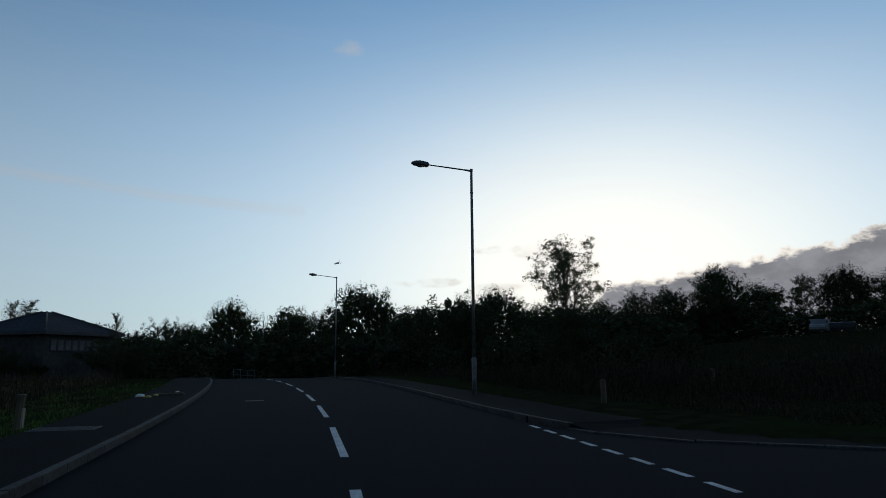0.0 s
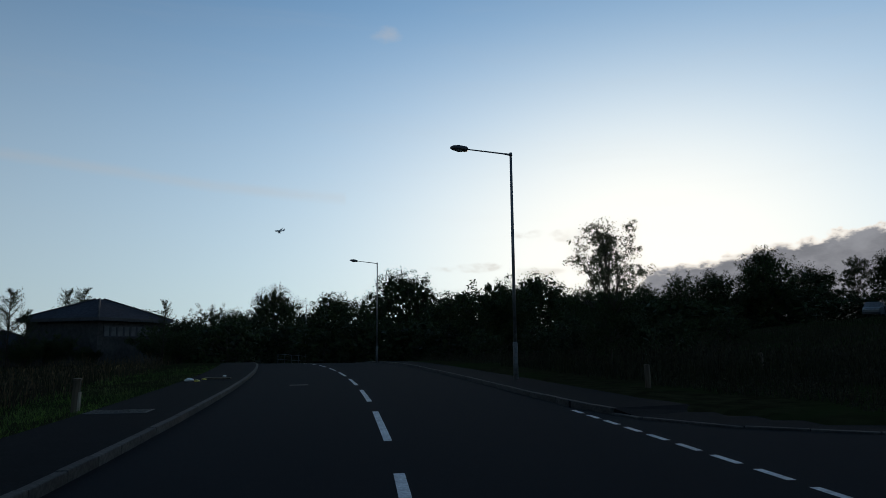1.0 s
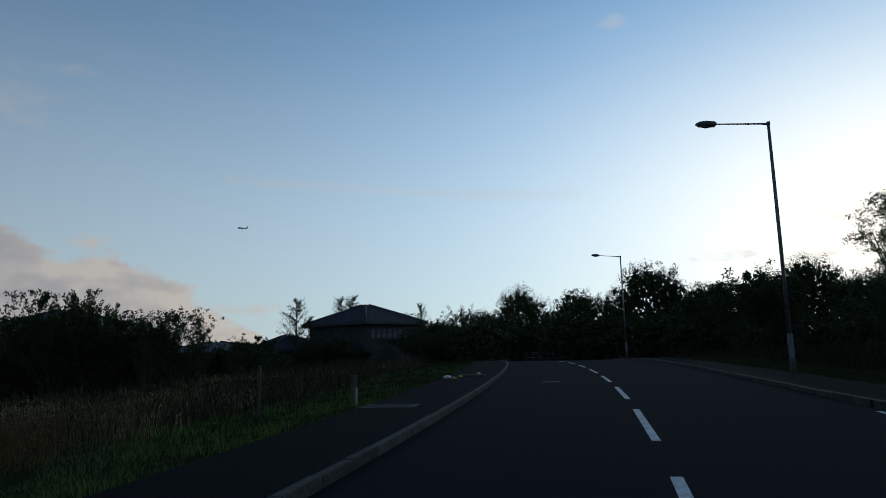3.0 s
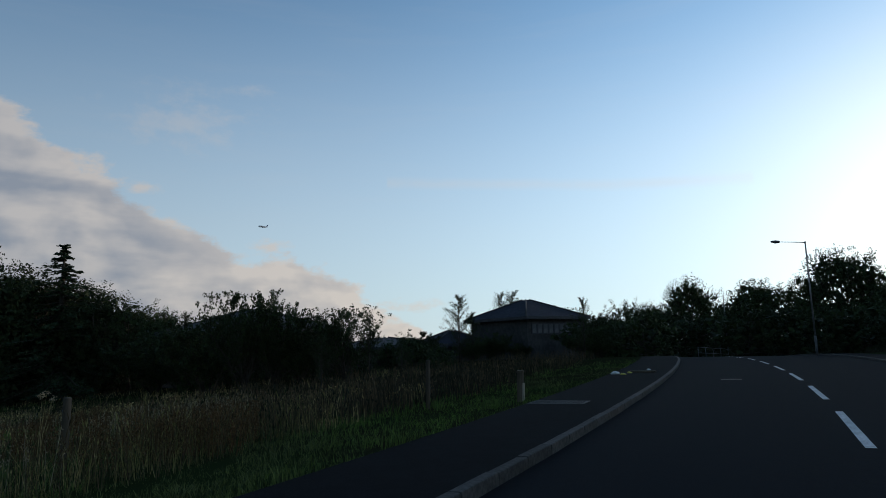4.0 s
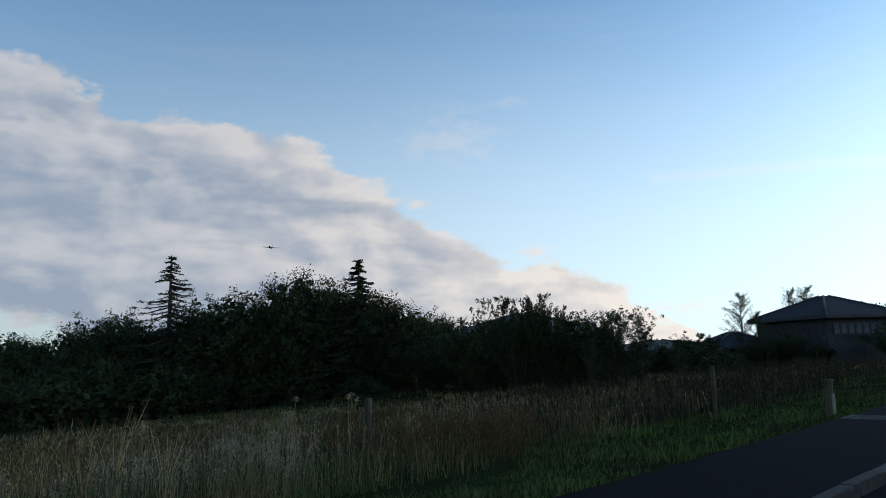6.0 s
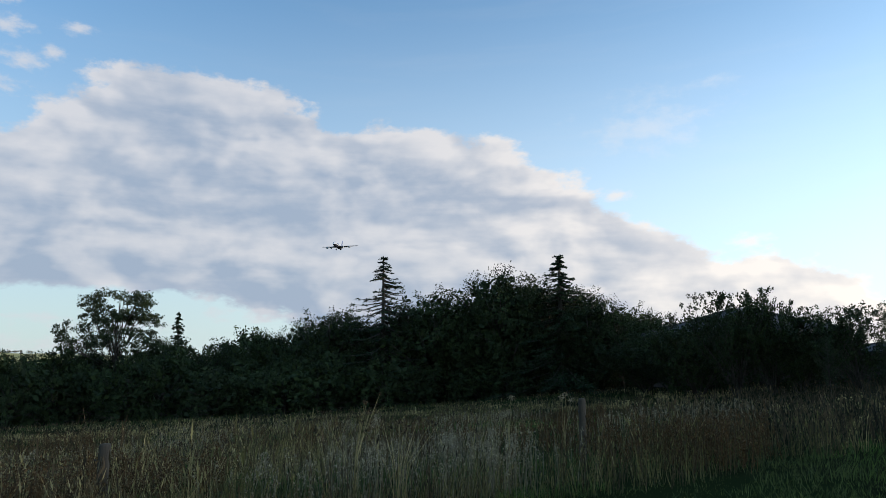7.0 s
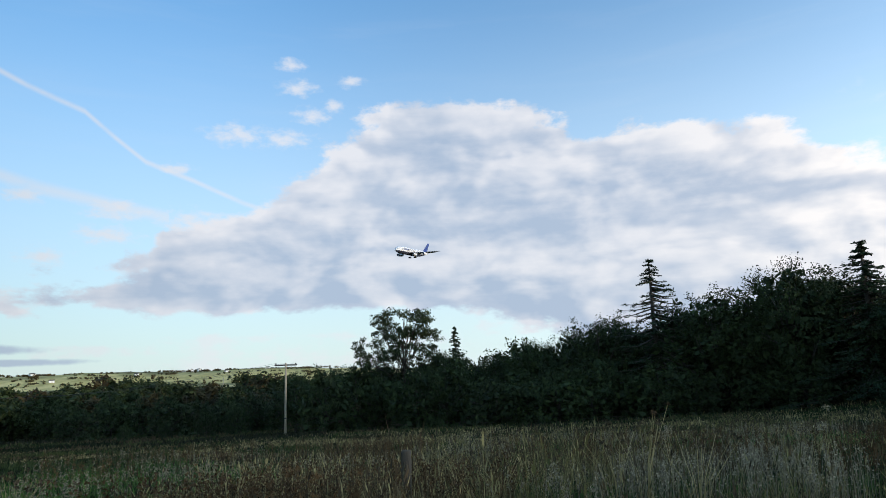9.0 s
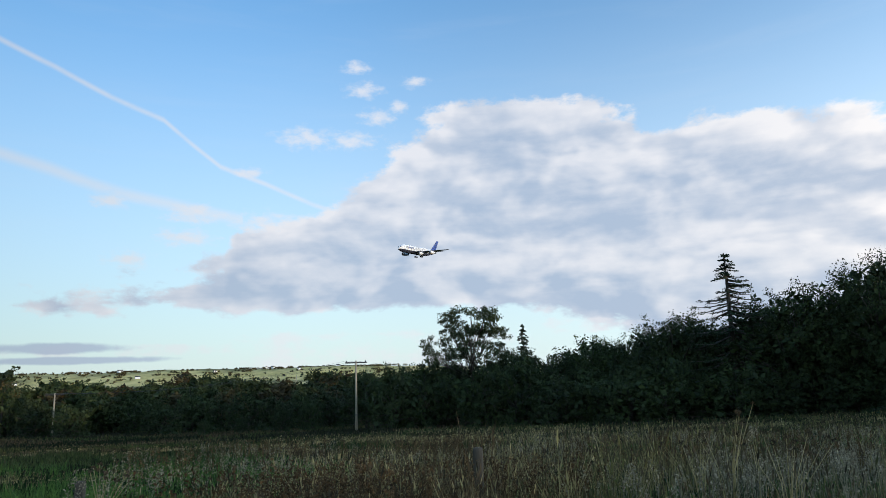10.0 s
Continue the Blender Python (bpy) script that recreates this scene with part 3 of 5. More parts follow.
def broad_tree(seed, height=10.0, spread=0.42, clumps=240, per=34, leaf=0.2, gap=0.0, low=0.18, mat="leaf", bark="bark", clump_r=0.75, ragged=0.22, tufts=0, squash=0.8, skirt=-0.95, wood=1.0, heart=0):
    """A broad-leaved tree: a domed crown with bulges, filled with clumps of leaves, on a trunk with forking limbs."""
    rng = np.random.default_rng(seed)
    size = np.array([height * spread, height * spread, height * (0.5 - low / 2)])
    count = tufts or clumps
    d = rng.normal(size=(count, 3))
    d /= np.linalg.norm(d, axis=1)[:, None]
    d[:, 2] = np.where(d[:, 2] < skirt, -d[:, 2], d[:, 2])
    bulge = np.array([1 + ragged * (1.5 * noise.noise((float(a) * 1.7 + seed, float(b) * 1.7, float(c) * 1.7)) + 1.1 * noise.noise((float(a) * 4.5, float(b) * 4.5 + seed, float(c) * 4.5))) for a, b, c in d])
    depth = 0.30 + 0.68 * rng.random(count) ** 0.45
    spots = d * size * (bulge * depth)[:, None]
    spots[:, 2] += height * (0.5 + low / 2)
    if gap:
        keep = np.array([noise.noise((float(c[0]) * 0.6, float(c[1]) * 0.6, float(c[2]) * 0.6 + seed)) > gap - 0.5 for c in spots])
        spots = spots[keep]
    spots[:, 2] *= (height - 0.25) / np.sort(spots[:, 2])[-max(2, count // 50)]
    spots = spots[spots[:, 2] < height]
    if tufts:
        each = np.repeat(spots, clumps // tufts, axis=0)
        centres = each + rng.normal(size=each.shape) * np.array([1, 1, 0.45]) * clump_r
    else:
        centres = spots
    cards = leaf_cards(rng, centres, clump_r * (0.55 + 0.75 * rng.random(len(centres))), per, leaf, squash)
    if heart:
        middle = np.array([0, 0, height * (0.5 + low / 2)])
        inner = (spots - middle) * 0.80 + middle
        cards = np.concatenate([cards, leaf_cards(rng, inner, clump_r, heart, leaf * 3.2, squash)])
    crown = quads("crown", cards, M[mat])
    lean = rng.normal(size=2) * 0.02 * height
    fork = height * max(0.16, low + 0.06)
    limbs = [tube([(0, 0, -0.4), (lean[0] * 0.5, lean[1] * 0.5, fork), (lean[0], lean[1], height * 0.8)], [height * 0.028 * wood, height * 0.02 * wood, height * 0.004], 8)]
    order = rng.permutation(len(spots))[:30]
    for k, i in enumerate(order):
        c = spots[i]
        z0 = min(fork + (c[2] - fork) * rng.uniform(0.0, 0.45), c[2] - 0.2)
        f = z0 / (height * 0.8)
        root = np.array([lean[0] * f, lean[1] * f, z0])
        knee = root * 0.5 + c * 0.5 + np.array([0, 0, 0.06 * height]) * rng.uniform(-0.3, 0.8)
        thick = wood * (1.0 if k < 12 else 0.55)
        limbs.append(tube([tuple(root), tuple(knee), tuple(c)], [height * 0.011 * thick, height * 0.007 * thick, height * 0.002], 5))
        for _ in range(2):
            tip = c + np.clip(rng.normal(size=3), -1.2, 1.2) * height * 0.05
            limbs.append(tube([tuple(knee), tuple(knee * 0.4 + tip * 0.6), tuple(tip)], [height * 0.004, height * 0.003, height * 0.001], 4))
    return tubes("trunk", limbs, M[bark]), crown


def fir_tree(seed, height=10.0, spread=0.2, whorls=26, open_=0.0, mat="needle", leaf=0.16, per=26):
    """A conifer: whorls of drooping boughs with needle sprays."""
    rng = np.random.default_rng(seed)
    limbs = [tube([(0, 0, -0.4), (0, 0, height * 0.5), (0, 0, height)], [height * 0.02, height * 0.012, height * 0.002], 7)]
    centres, radii = [], []
    for k in range(whorls):
        t = (k + 0.5) / whorls
        z = height * (0.10 + 0.89 * t)
        reach = height * spread * (1 - t) ** 0.95 * (0.8 + 0.4 * rng.random()) + 0.1
        for j in range(8 if not open_ else 6):
            a = rng.random() * 6.283
            l = reach * (0.7 + 0.45 * rng.random())
            z = height * (0.10 + 0.89 * t) + rng.normal() * 0.35 * height / whorls
            tip = np.array([l * math.cos(a), l * math.sin(a), z - l * (0.18 if open_ else 0.3) + rng.normal() * 0.1])
            limbs.append(tube([(0, 0, z), tuple(tip * 0.55 + np.array([0, 0, z - 0.16 * l]) * 0.45), tuple(tip)], [0.035 + 0.01 * l, 0.025, 0.008], 4, False))
            steps = max(2, int(l / (0.42 if not open_ else 0.55)))
            for s in range(steps):
                f = (s + 0.7) / steps
                if open_ and rng.random() < open_ * 0.5:
                    continue
                centres.append(np.array([0, 0, z]) * (1 - f) + tip * f + np.array([0, 0, -0.1 * l * f * (1 - f)]))
                radii.append(0.12 + 0.06 * l * (1 - abs(f - 0.5)))
    centres.append(np.array([0, 0, height - 0.1]))
    radii.append(0.16)
    crown = quads("crown", leaf_cards(rng, np.array(centres), np.array(radii), per, leaf, 0.45, 0.35), M[mat])
    return tubes("trunk", limbs, M["bark"]), crown


def whip_tree(seed, height=6.0, spread=0.22, stems=1, shoots=34, per=16, leaf=0.11, mat="leaf", bark="birch_bark", rise=1.2, clump=0.28):
    """A slender birch or a shrub: upright shoots with thin leaf clumps along them."""
    rng = np.random.default_rng(seed)
    limbs, centres = [], []
    for s in range(stems):
        lean = rng.normal(size=2) * (0.03 if stems == 1 else spread * 0.5) * height
        h = height * (1 if s == 0 else 0.65 + 0.3 * rng.random())
        r0 = height * 0.012
        limbs.append(tube([(0, 0, -0.3), (lean[0] * 0.4, lean[1] * 0.4, h * 0.5), (lean[0], lean[1], h)], [r0, r0 * 0.65, r0 * 0.1], 6))
        for k in range(shoots // stems):
            t = 0.16 + 0.8 * (k + rng.random()) / (shoots / stems)
            a = rng.random() * 6.283
            l = height * spread * (1.15 - t) * (0.6 + 0.7 * rng.random())
            base = np.array([lean[0] * t, lean[1] * t, h * t])
            tip = base + np.array([l * math.cos(a), l * math.sin(a), l * rise * (0.4 + 0.8 * rng.random())])
            tip[2] = min(tip[2], height)
            limbs.append(tube([tuple(base), tuple((base + tip) / 2 + np.array([0, 0, -0.05 * l])), tuple(tip)], [r0 * 0.35, r0 * 0.22, r0 * 0.06], 4, False))
            for f in np.linspace(0.3, 1.02, 6):
                centres.append(base * (1 - f) + tip * f + rng.normal(size=3) * 0.05 * l)
        for f in np.linspace(0.5, 1.0, 9):
            centres.append(np.array([lean[0] * f, lean[1] * f, h * f]))
    crown = quads("crown", leaf_cards(rng, np.array(centres), clump * height / 6, per, leaf * height / 6), M[mat])
    return tubes("trunk", limbs, M[bark]), crown


PROTO = {}


def proto(kind):
    """Trunk and crown meshes of a kind, 10 m high, made once."""
    if kind not in PROTO:
        PROTO[kind] = {
            "oak": lambda: broad_tree(11, 10, 0.44, 330, 36, 0.085, low=0.1, clump_r=0.75, ragged=0.16, heart=7),
            "oak_wide": lambda: broad_tree(12, 10, 0.5, 400, 38, 0.085, low=0.08, clump_r=0.75, ragged=0.16, heart=7),
            "oak_open": lambda: broad_tree(53, 10, 0.43, 480, 46, 0.08, low=0.26, clump_r=0.46, ragged=0.2, tufts=96, squash=0.6, skirt=-0.75, wood=0.55),
            "round": lambda: broad_tree(14, 10, 0.4, 290, 38, 0.085, low=0.06, clump_r=0.7, ragged=0.2, heart=7),
            "tall": lambda: broad_tree(15, 10, 0.28, 250, 38, 0.085, low=0.06, clump_r=0.6, ragged=0.28, heart=7),
            "ash": lambda: broad_tree(16, 10, 0.36, 340, 36, 0.075, gap=0.25, low=0.06, clump_r=0.5, ragged=0.34, heart=5),
            "far": lambda: broad_tree(17, 10, 0.5, 110, 18, 0.28, low=0.0, clump_r=1.0, heart=3),
            "far_brown": lambda: broad_tree(18, 10, 0.48, 110, 18, 0.28, low=0.0, mat="leaf_brown", clump_r=1.0, heart=3),
            "thicket": lambda: broad_tree(19, 10, 0.75, 200, 18, 0.17, low=-0.2, clump_r=0.9, ragged=0.3, heart=4),
            "fir": lambda: fir_tree(21, 10, 0.40, 26, per=24, leaf=0.06),
            "fir_thin": lambda: fir_tree(22, 10, 0.30, 26, per=22, leaf=0.07),
            "larch": lambda: fir_tree(23, 10, 0.42, 30, 0.2, per=20, leaf=0.05),
            "birch": lambda: whip_tree(31, 10, 0.28, 1, 56, 11, 0.042, bark="bark", rise=1.4, clump=0.17),
            "birch_full": lambda: broad_tree(45, 10, 0.27, 1050, 30, 0.06, low=0.05, clump_r=0.36, ragged=0.24, tufts=175, squash=0.9, wood=0.25),
            "shrub": lambda: whip_tree(33, 10, 0.6, 8, 128, 22, 0.10, bark="bark", rise=1.0, clump=0.36),
            "shoots": lambda: whip_tree(34, 10, 0.55, 9, 126, 13, 0.09, bark="bark", rise=1.5, clump=0.26),
        }[kind]()
    return PROTO[kind]


WORDS = {
    "oak": ("tree", "dense dark green oak with a domed crown"), "oak_wide": ("tree", "broad dark oak with a wide domed crown"),
    "oak_open": ("tree", "old tree with open crown, sky between its limbs"), "round": ("tree", "dark round-headed broad-leaved tree"),
    "tall": ("tree", "tall narrow broad-leaved tree in the wood's edge"), "ash": ("tree", "light-crowned ash tree with gaps in its leaves"),
    "far": ("tree", "green broad-leaved tree of a distant wood"), "far_brown": ("tree", "tree with leaves turning brown in a distant wood"),
    "thicket": ("thicket", "dense dark thicket under the taller trees"), "fir": ("conifer", "dense dark conical fir tree"),
    "fir_thin": ("conifer", "slim pointed fir tree"), "larch": ("conifer", "larch with sparse drooping boughs"),
    "birch": ("tree", "slender young birch with thin leaves"), "birch_full": ("tree", "leafy multi-stemmed birch against the sunset sky"),
    "shrub": ("shrub", "bushy dark shrub with upright twigs"), "shoots": ("shrub", "tall shrub with spiky upright shoots"),
}
rng_place = random.Random(5)


def tree(kind, az, d, top_el, fat=1.0, group=""):
    """A tree at a bearing and distance, its top at an elevation."""
    x, y = at_angle(az, d)
    z = float(land(x, y)) - 0.05
    h = EYE + d * math.tan(radians(top_el)) - z
    trunk, crown = proto(kind)
    name, label = WORDS[kind]
    ob = thing(name, pose(x, y, z, 0, 0, rng_place.uniform(0, 360)), label, name, group)
    k = h / 10
    ob.scale = (k * fat, k * fat, k)
    link("trunk", trunk, ob)
    link("crown", crown, ob)
    return ob


# beyond the crest of the road
for row in [("birch", 26.0, 62, 3.6, 0.8), ("round", 24.6, 90, 2.0), ("ash", 22.6, 112, 3.1, 0.9), ("round", 20.6, 105, 2.6, 1.1), ("oak", 17.4, 118, 4.5, 0.78),
            ("oak", 14.4, 125, 2.7), ("tall", 12.8, 120, 4.15, 1.2), ("ash", 10.5, 118, 3.9), ("oak_wide", 7.0, 112, 5.9, 0.92), ("ash", 4.6, 120, 3.6), ("tall", 3.3, 118, 4.2, 1.1),
            ("round", 1.2, 110, 4.1), ("shrub", -0.8, 75, 4.9, 0.9), ("oak", -1.6, 105, 5.0, 0.9), ("oak", -4.7, 100, 5.6, 1.0), ("round", -7.4, 95, 4.1), ("birch_full", -10.4, 32, 9.65, 0.95),
            ("round", -10.5, 85, 4.2, 1.2), ("ash", -13.2, 95, 4.6), ("ash", -16.2, 92, 5.3), ("round", -18.6, 95, 5.3), ("oak_wide", -22.3, 98, 6.8, 0.8), ("round", -25.4, 118, 5.3, 1.2),
            ("oak_open", -28.3, 118, 5.9, 0.55), ("oak", -31.2, 118, 6.2, 1.0), ("oak", -34.6, 118, 6.1), ("round", -38.5, 118, 6.0), ("oak", -42.5, 95, 6.3)]:
    kind, az, d, top = row[:4]
    tree(kind, az, d, top + (0.3 if kind in ("oak", "oak_wide", "round", "tall", "ash") else 0.0), *row[4:], group="trees beyond the road")
for k, az in enumerate(np.arange(29, -46, -2.6)):
    if -34 < az < -25:
        continue
    tree("thicket", float(az), 95 + 9 * math.sin(k * 1.7), 2.5 + 0.4 * math.sin(k * 2.3) + (1.1 if az < -8 else 0.0) + (0.9 if az < -22 else 0), 1.5 if az < -8 else 1.1, "hedge under the trees")
for k, az in enumerate(np.arange(-9, -46, -2.3)):
    tree("thicket", float(az), 112 + 3 * math.sin(k * 1.7), 4.0 + 0.5 * math.sin(k * 1.3), 1.5, "hedge under the trees")
for az, d, e in [(-8.0, 45, 2.2), (-11.5, 42, 2.9), (-15.5, 50, 2.5), (-19.5, 55, 2.4), (-4.5, 52, 1.7), (0.0, 60, 1.4)]:
    tree("thicket", az, d, e, 0.9, "bushes on the bank")

# the wood behind the meadow
for row in [("oak", 88.6, 92, 3.3), ("ash", 86.8, 84, 4.6), ("round", 84.6, 86, 4.2), ("larch", 81.9, 82, 8.5, 1.35), ("ash", 78.0, 80, 6.5, 1.1), ("tall", 79.8, 84, 5.0), ("ash", 75.0, 80, 5.9), ("oak", 71.8, 78, 7.6, 0.85),
            ("tall", 69.7, 80, 7.1, 1.2), ("fir", 67.0, 77, 8.2, 1.6), ("round", 66.4, 90, 5.9, 1.2), ("round", 64.6, 76, 5.4), ("ash", 62.2, 74, 4.7), ("round", 60.0, 72, 3.8), ("oak", 91.8, 90, 2.6), ("ash", 94.0, 95, 2.0),
            ("fir_thin", 98.2, 97, 3.75, 0.9), ("oak_open", 102.5, 93, 5.5, 0.88), ("shoots", 96.2, 94, 1.3), ("round", 104.0, 98, 1.3), ("round", 99.5, 96, 2.0), ("round", 108.5, 100, 0.9), ("ash", 111.4, 98, 0.75),
            ("shoots", 53.9, 47, 4.8, 0.7), ("shoots", 51.4, 47, 3.8, 0.7), ("shrub", 49.6, 47, 2.8, 0.9), ("birch", 58.4, 60, 3.2), ("shrub", 56.6, 50, 3.1), ("shoots", 45.8, 46, 3.5, 0.9), ("birch", 43.9, 46, 2.9), ("shrub", 39.6, 60, 1.5), ("birch", 36.3, 64, 4.2, 1.1), ("birch", 35.2, 64, 2.7),
            ("birch", 32.6, 92, 4.3), ("birch", 31.6, 90, 4.4), ("fir_thin", 28.2, 90, 3.1), ("birch", 47.8, 40, 1.0), ("birch", 41.2, 48, 0.6)]:
    kind, az, d, top = row[:4]
    tree(kind, az, d, top - (0.0 if kind in ("fir", "larch", "fir_thin", "birch") else 0.35), *row[4:], group="trees behind the meadow")
for k, az in enumerate(np.arange(109, 56, -2.5)):
    tree("thicket", float(az), 87 + 6 * math.sin(k * 1.3), 1.3 + 0.9 * math.sin(k * 2.1) + (0.9 if 60 < az < 90 else -0.5), 0.8, "undergrowth of the wood")
for k, az in enumerate(np.arange(94, 58, -2.6)):
    tree("thicket", float(az), 101 + 4 * math.sin(k * 1.1), 3.2 + 0.5 * math.sin(k * 1.7) + (1.0 if 66 < az < 80 else -1.2 if az > 84 else 0), 1.1, "undergrowth of the wood")
    tree("thicket", float(az) + 1.0, 77 + 2 * math.sin(k * 2.0), -0.2 + 0.6 * math.sin(k * 2.9), 1.1, "undergrowth of the wood")
for az, d, e in [(33.4, 66, 0.9), (35.3, 65, 0.5), (31.2, 67, 0.0), (26.3, 66, 1.5), (24.8, 68, 1.2), (58.4, 58, 1.8), (60.5, 62, 1.6)]:
    tree("shrub", az, d, e, 1.1, "shrubs round the houses")
for k, az in enumerate(np.arange(57, 37, -2.4)):
    tree("thicket", float(az), 56 + 4 * math.sin(k * 1.3), 0.55 + 0.5 * math.sin(k * 2.1), 0.9, "undergrowth of the wood")
for k, az in enumerate(np.arange(146, 111, -2.1)):
    tree("thicket", float(az), 128 + 10 * math.sin(k * 1.9), -1.15 + 0.35 * math.sin(k * 2.7), 0.9, "hedge at the foot of the field")
# the lower wood in the distance
for k in range(74):
    az = 104 + 44 * ((k * 0.618) % 1)
    d = 125 + 190 * (k / 74)
    el = -0.95 + 1.1 * (k / 74) + 0.4 * math.sin(k * 2.9) + (1.1 if az > 138 else 0)
    tree("far_brown" if k % 5 == 2 else "far", az, d, el, 1.25, "trees of the lower wood")
for az, d, e in [(118.2, 100, -2.0), (116.0, 104, -1.6), (124.0, 104, -2.9), (121.2, 108, -2.9), (141, 100, 0.6), (137.6, 130, 0.2)]:
    tree("thicket", az, d, e, 0.55, "bushes at the field's edge")


# ---------------------------------------------------------------- houses
def hip_house(az, d, side, eave, peak, turn, roof="roof", wall="wall", windows=True, label="low pale building, walls coloured dark for shade, with a pyramid roof and a band of windows"):
    x, y = at_angle(az, d)
    z = float(land(x, y)) - 0.3
    house = thing("house", pose(x, y, z, 0, 0, turn), label, "house")
    e, p, s = eave - z, peak - z, side / 2
    bm = bmesh.new()
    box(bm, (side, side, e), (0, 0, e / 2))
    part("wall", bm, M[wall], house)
    o = s + 0.55
    rings = [[(-o, -o, e - 0.12), (o, -o, e - 0.12), (o, o, e - 0.12), (-o, o, e - 0.12)], [(-o, -o, e + 0.1), (o, -o, e + 0.1), (o, o, e + 0.1), (-o, o, e + 0.1)], [(-0.25, -0.25, p), (0.25, -0.25, p), (0.25, 0.25, p), (-0.25, 0.25, p)]]
    v, f = loft(rings)
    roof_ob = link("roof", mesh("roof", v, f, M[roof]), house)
    for k in range(4):
        a = Matrix.Rotation(k * math.pi / 2, 4, "Z")
        bm = bmesh.new()
        box(bm, (2 * o, 0.06, 0.3), (0, -o - 0.02, e - 0.02))
        bm.transform(a)
        part("fascia", bm, M["trim"], roof_ob)
    ridge = [tube([(o * i, o * j, e + 0.12), (0.25 * i, 0.25 * j, p + 0.03)], [0.09, 0.09], 6) for i in (-1, 1) for j in (-1, 1)]
    link("ridge_cap", tubes("ridge_cap", ridge, M["tile"]), roof_ob)
    if windows:
        for face in (0, 1):
            n, wide, z0, z1 = 9, side * 0.86 / 9, e - 1.55, e - 0.6
            for k in range(n):
                win = link("window", mesh("window", [(0, 0, 0)], [], M["pane"]), house)
                win.matrix_basis = Matrix.Rotation(face * math.pi / 2, 4, "Z") @ Matrix.Translation(((k - (n - 1) / 2) * wide, -s, (z0 + z1) / 2))
                bm = bmesh.new()
                for sx, sz, cx, cz in ((wide, 0.08, 0, (z1 - z0) / 2), (wide, 0.08, 0, -(z1 - z0) / 2), (0.1, z1 - z0 - 0.09, -wide / 2 + 0.05, 0), (0.1, z1 - z0 - 0.09, wide / 2 - 0.05, 0)):
                    box(bm, (sx - 0.004, 0.1, sz), (cx, -0.03, cz))
                part("frame", bm, M["trim"], win)
                bm = bmesh.new()
                box(bm, (wide - 0.2, 0.03, z1 - z0 - 0.1), (0, -0.02, 0))
                part("pane", bm, M["dim_pane"], win)
    return house


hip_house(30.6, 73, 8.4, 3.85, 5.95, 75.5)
hip_house(37.0, 72, 5.5, 1.45, 2.9, 60, windows=False, label="low annexe with a sloping roof beside the building")
hip_house(53.3, 66, 11.0, 3.1, 5.3, 95, roof="tile", wall="brick", windows=False, label="house with a dark tiled roof behind shrubs")
hip_house(42.6, 66, 7.5, 1.3, 2.3, 85, roof="tile", wall="brick", windows=False, label="low house with a dark tiled roof behind shrubs")


# ---------------------------------------------------------------- fence posts, bollards, guard rail, covers, litter
def fence_post(x, y, height, r, lean=0.0, label="weathered round wooden fence post in tall grass"):
    z = float(land(x, y)) + 0.05
    ob = thing("fence_post", pose(x, y, z, 0, lean, 20), label, "post", "fence posts along the meadow")
    link("shaft", tubes("shaft", [tube([(0, 0, -0.4), (0.01, 0, height * 0.5), (0, 0.01, height - 0.03), (0, 0.01, height)], [r, r * 0.97, r * 0.95, r * 0.8], 10)], M["post"]), ob)
    staple = tubes("staple", [tube([(0, -r * 1.05, height * 0.8), (0, -r * 1.2, height * 0.82), (0, -r * 1.05, height * 0.84)], [0.006] * 3, 5)], M["dark"])
    link("staple", staple, ob)
    return ob


def marker_post(x, y, height):
    z = float(land(x, y)) + 0.1
    ob = thing("marker_post", pose(x, y, z, 0, 2, 15), "short square wooden marker post split pale at one side", "post")
    bm = bmesh.new()
    box(bm, (0.13, 0.12, height + 0.2), (0, 0, height / 2 - 0.1), None, 0.012)
    part("shaft", bm, M["post"], ob)
    bm = bmesh.new()
    box(bm, (0.035, 0.125, height * 0.62), (0.07, 0, height * 0.31), None, 0.008)
    part("pale_split", bm, M["pale_wood"], ob, "pale splintered side")
    bm = bmesh.new()
    box(bm, (0.16, 0.14, 0.04), (0, 0, height + 0.02), None, 0.01)
    part("cap", bm, M["post"], ob)
    return ob


fence_post(-10.9, 4.96, 1.08, 0.062, 1.5)
fence_post(-8.69, -1.51, 0.86, 0.065, -1.0)
fence_post(-7.95, -6.24, 0.58, 0.065, 2.0)
fence_post(-10.63, 13.02, 1.15, 0.05, 1.0)
fence_post(4.31, 18.5, 0.68, 0.08, 0.0, "short wooden post at the foot of the bank")
fence_post(9.54, 24.19, 0.75, 0.08, 0.0, "short wooden post in the grass of the bank")
marker_post(-8.47, 13.67, 0.62)

bm = bmesh.new()
box(bm, (1.15, 0.75, 0.05), (0, 0, 0), None, 0.01)
for k in range(9):
    box(bm, (1.05, 0.03, 0.006), (0, -0.3 + 0.075 * k, 0.026))
cover = part("inspection_cover", bm, M["iron"])
cover.matrix_basis = pose(-7.1, 12.9, float(land(float(kerb_left(12.9)), 12.9)) + 0.1, 0, 0, 14)
tagged(cover, "flat grey inspection cover beside the marker post", "cover")
bm = bmesh.new()
box(bm, (0.62, 0.45, 0.03), (0, 0, 0), None, 0.008)
drain = part("drain_cover", bm, M["iron"])
drain.matrix_basis = pose(-6.4, 23.1, float(land(-6.4, 23.1)) - 0.004, 0, 0, 16)
tagged(drain, "small iron cover set in the road", "cover")


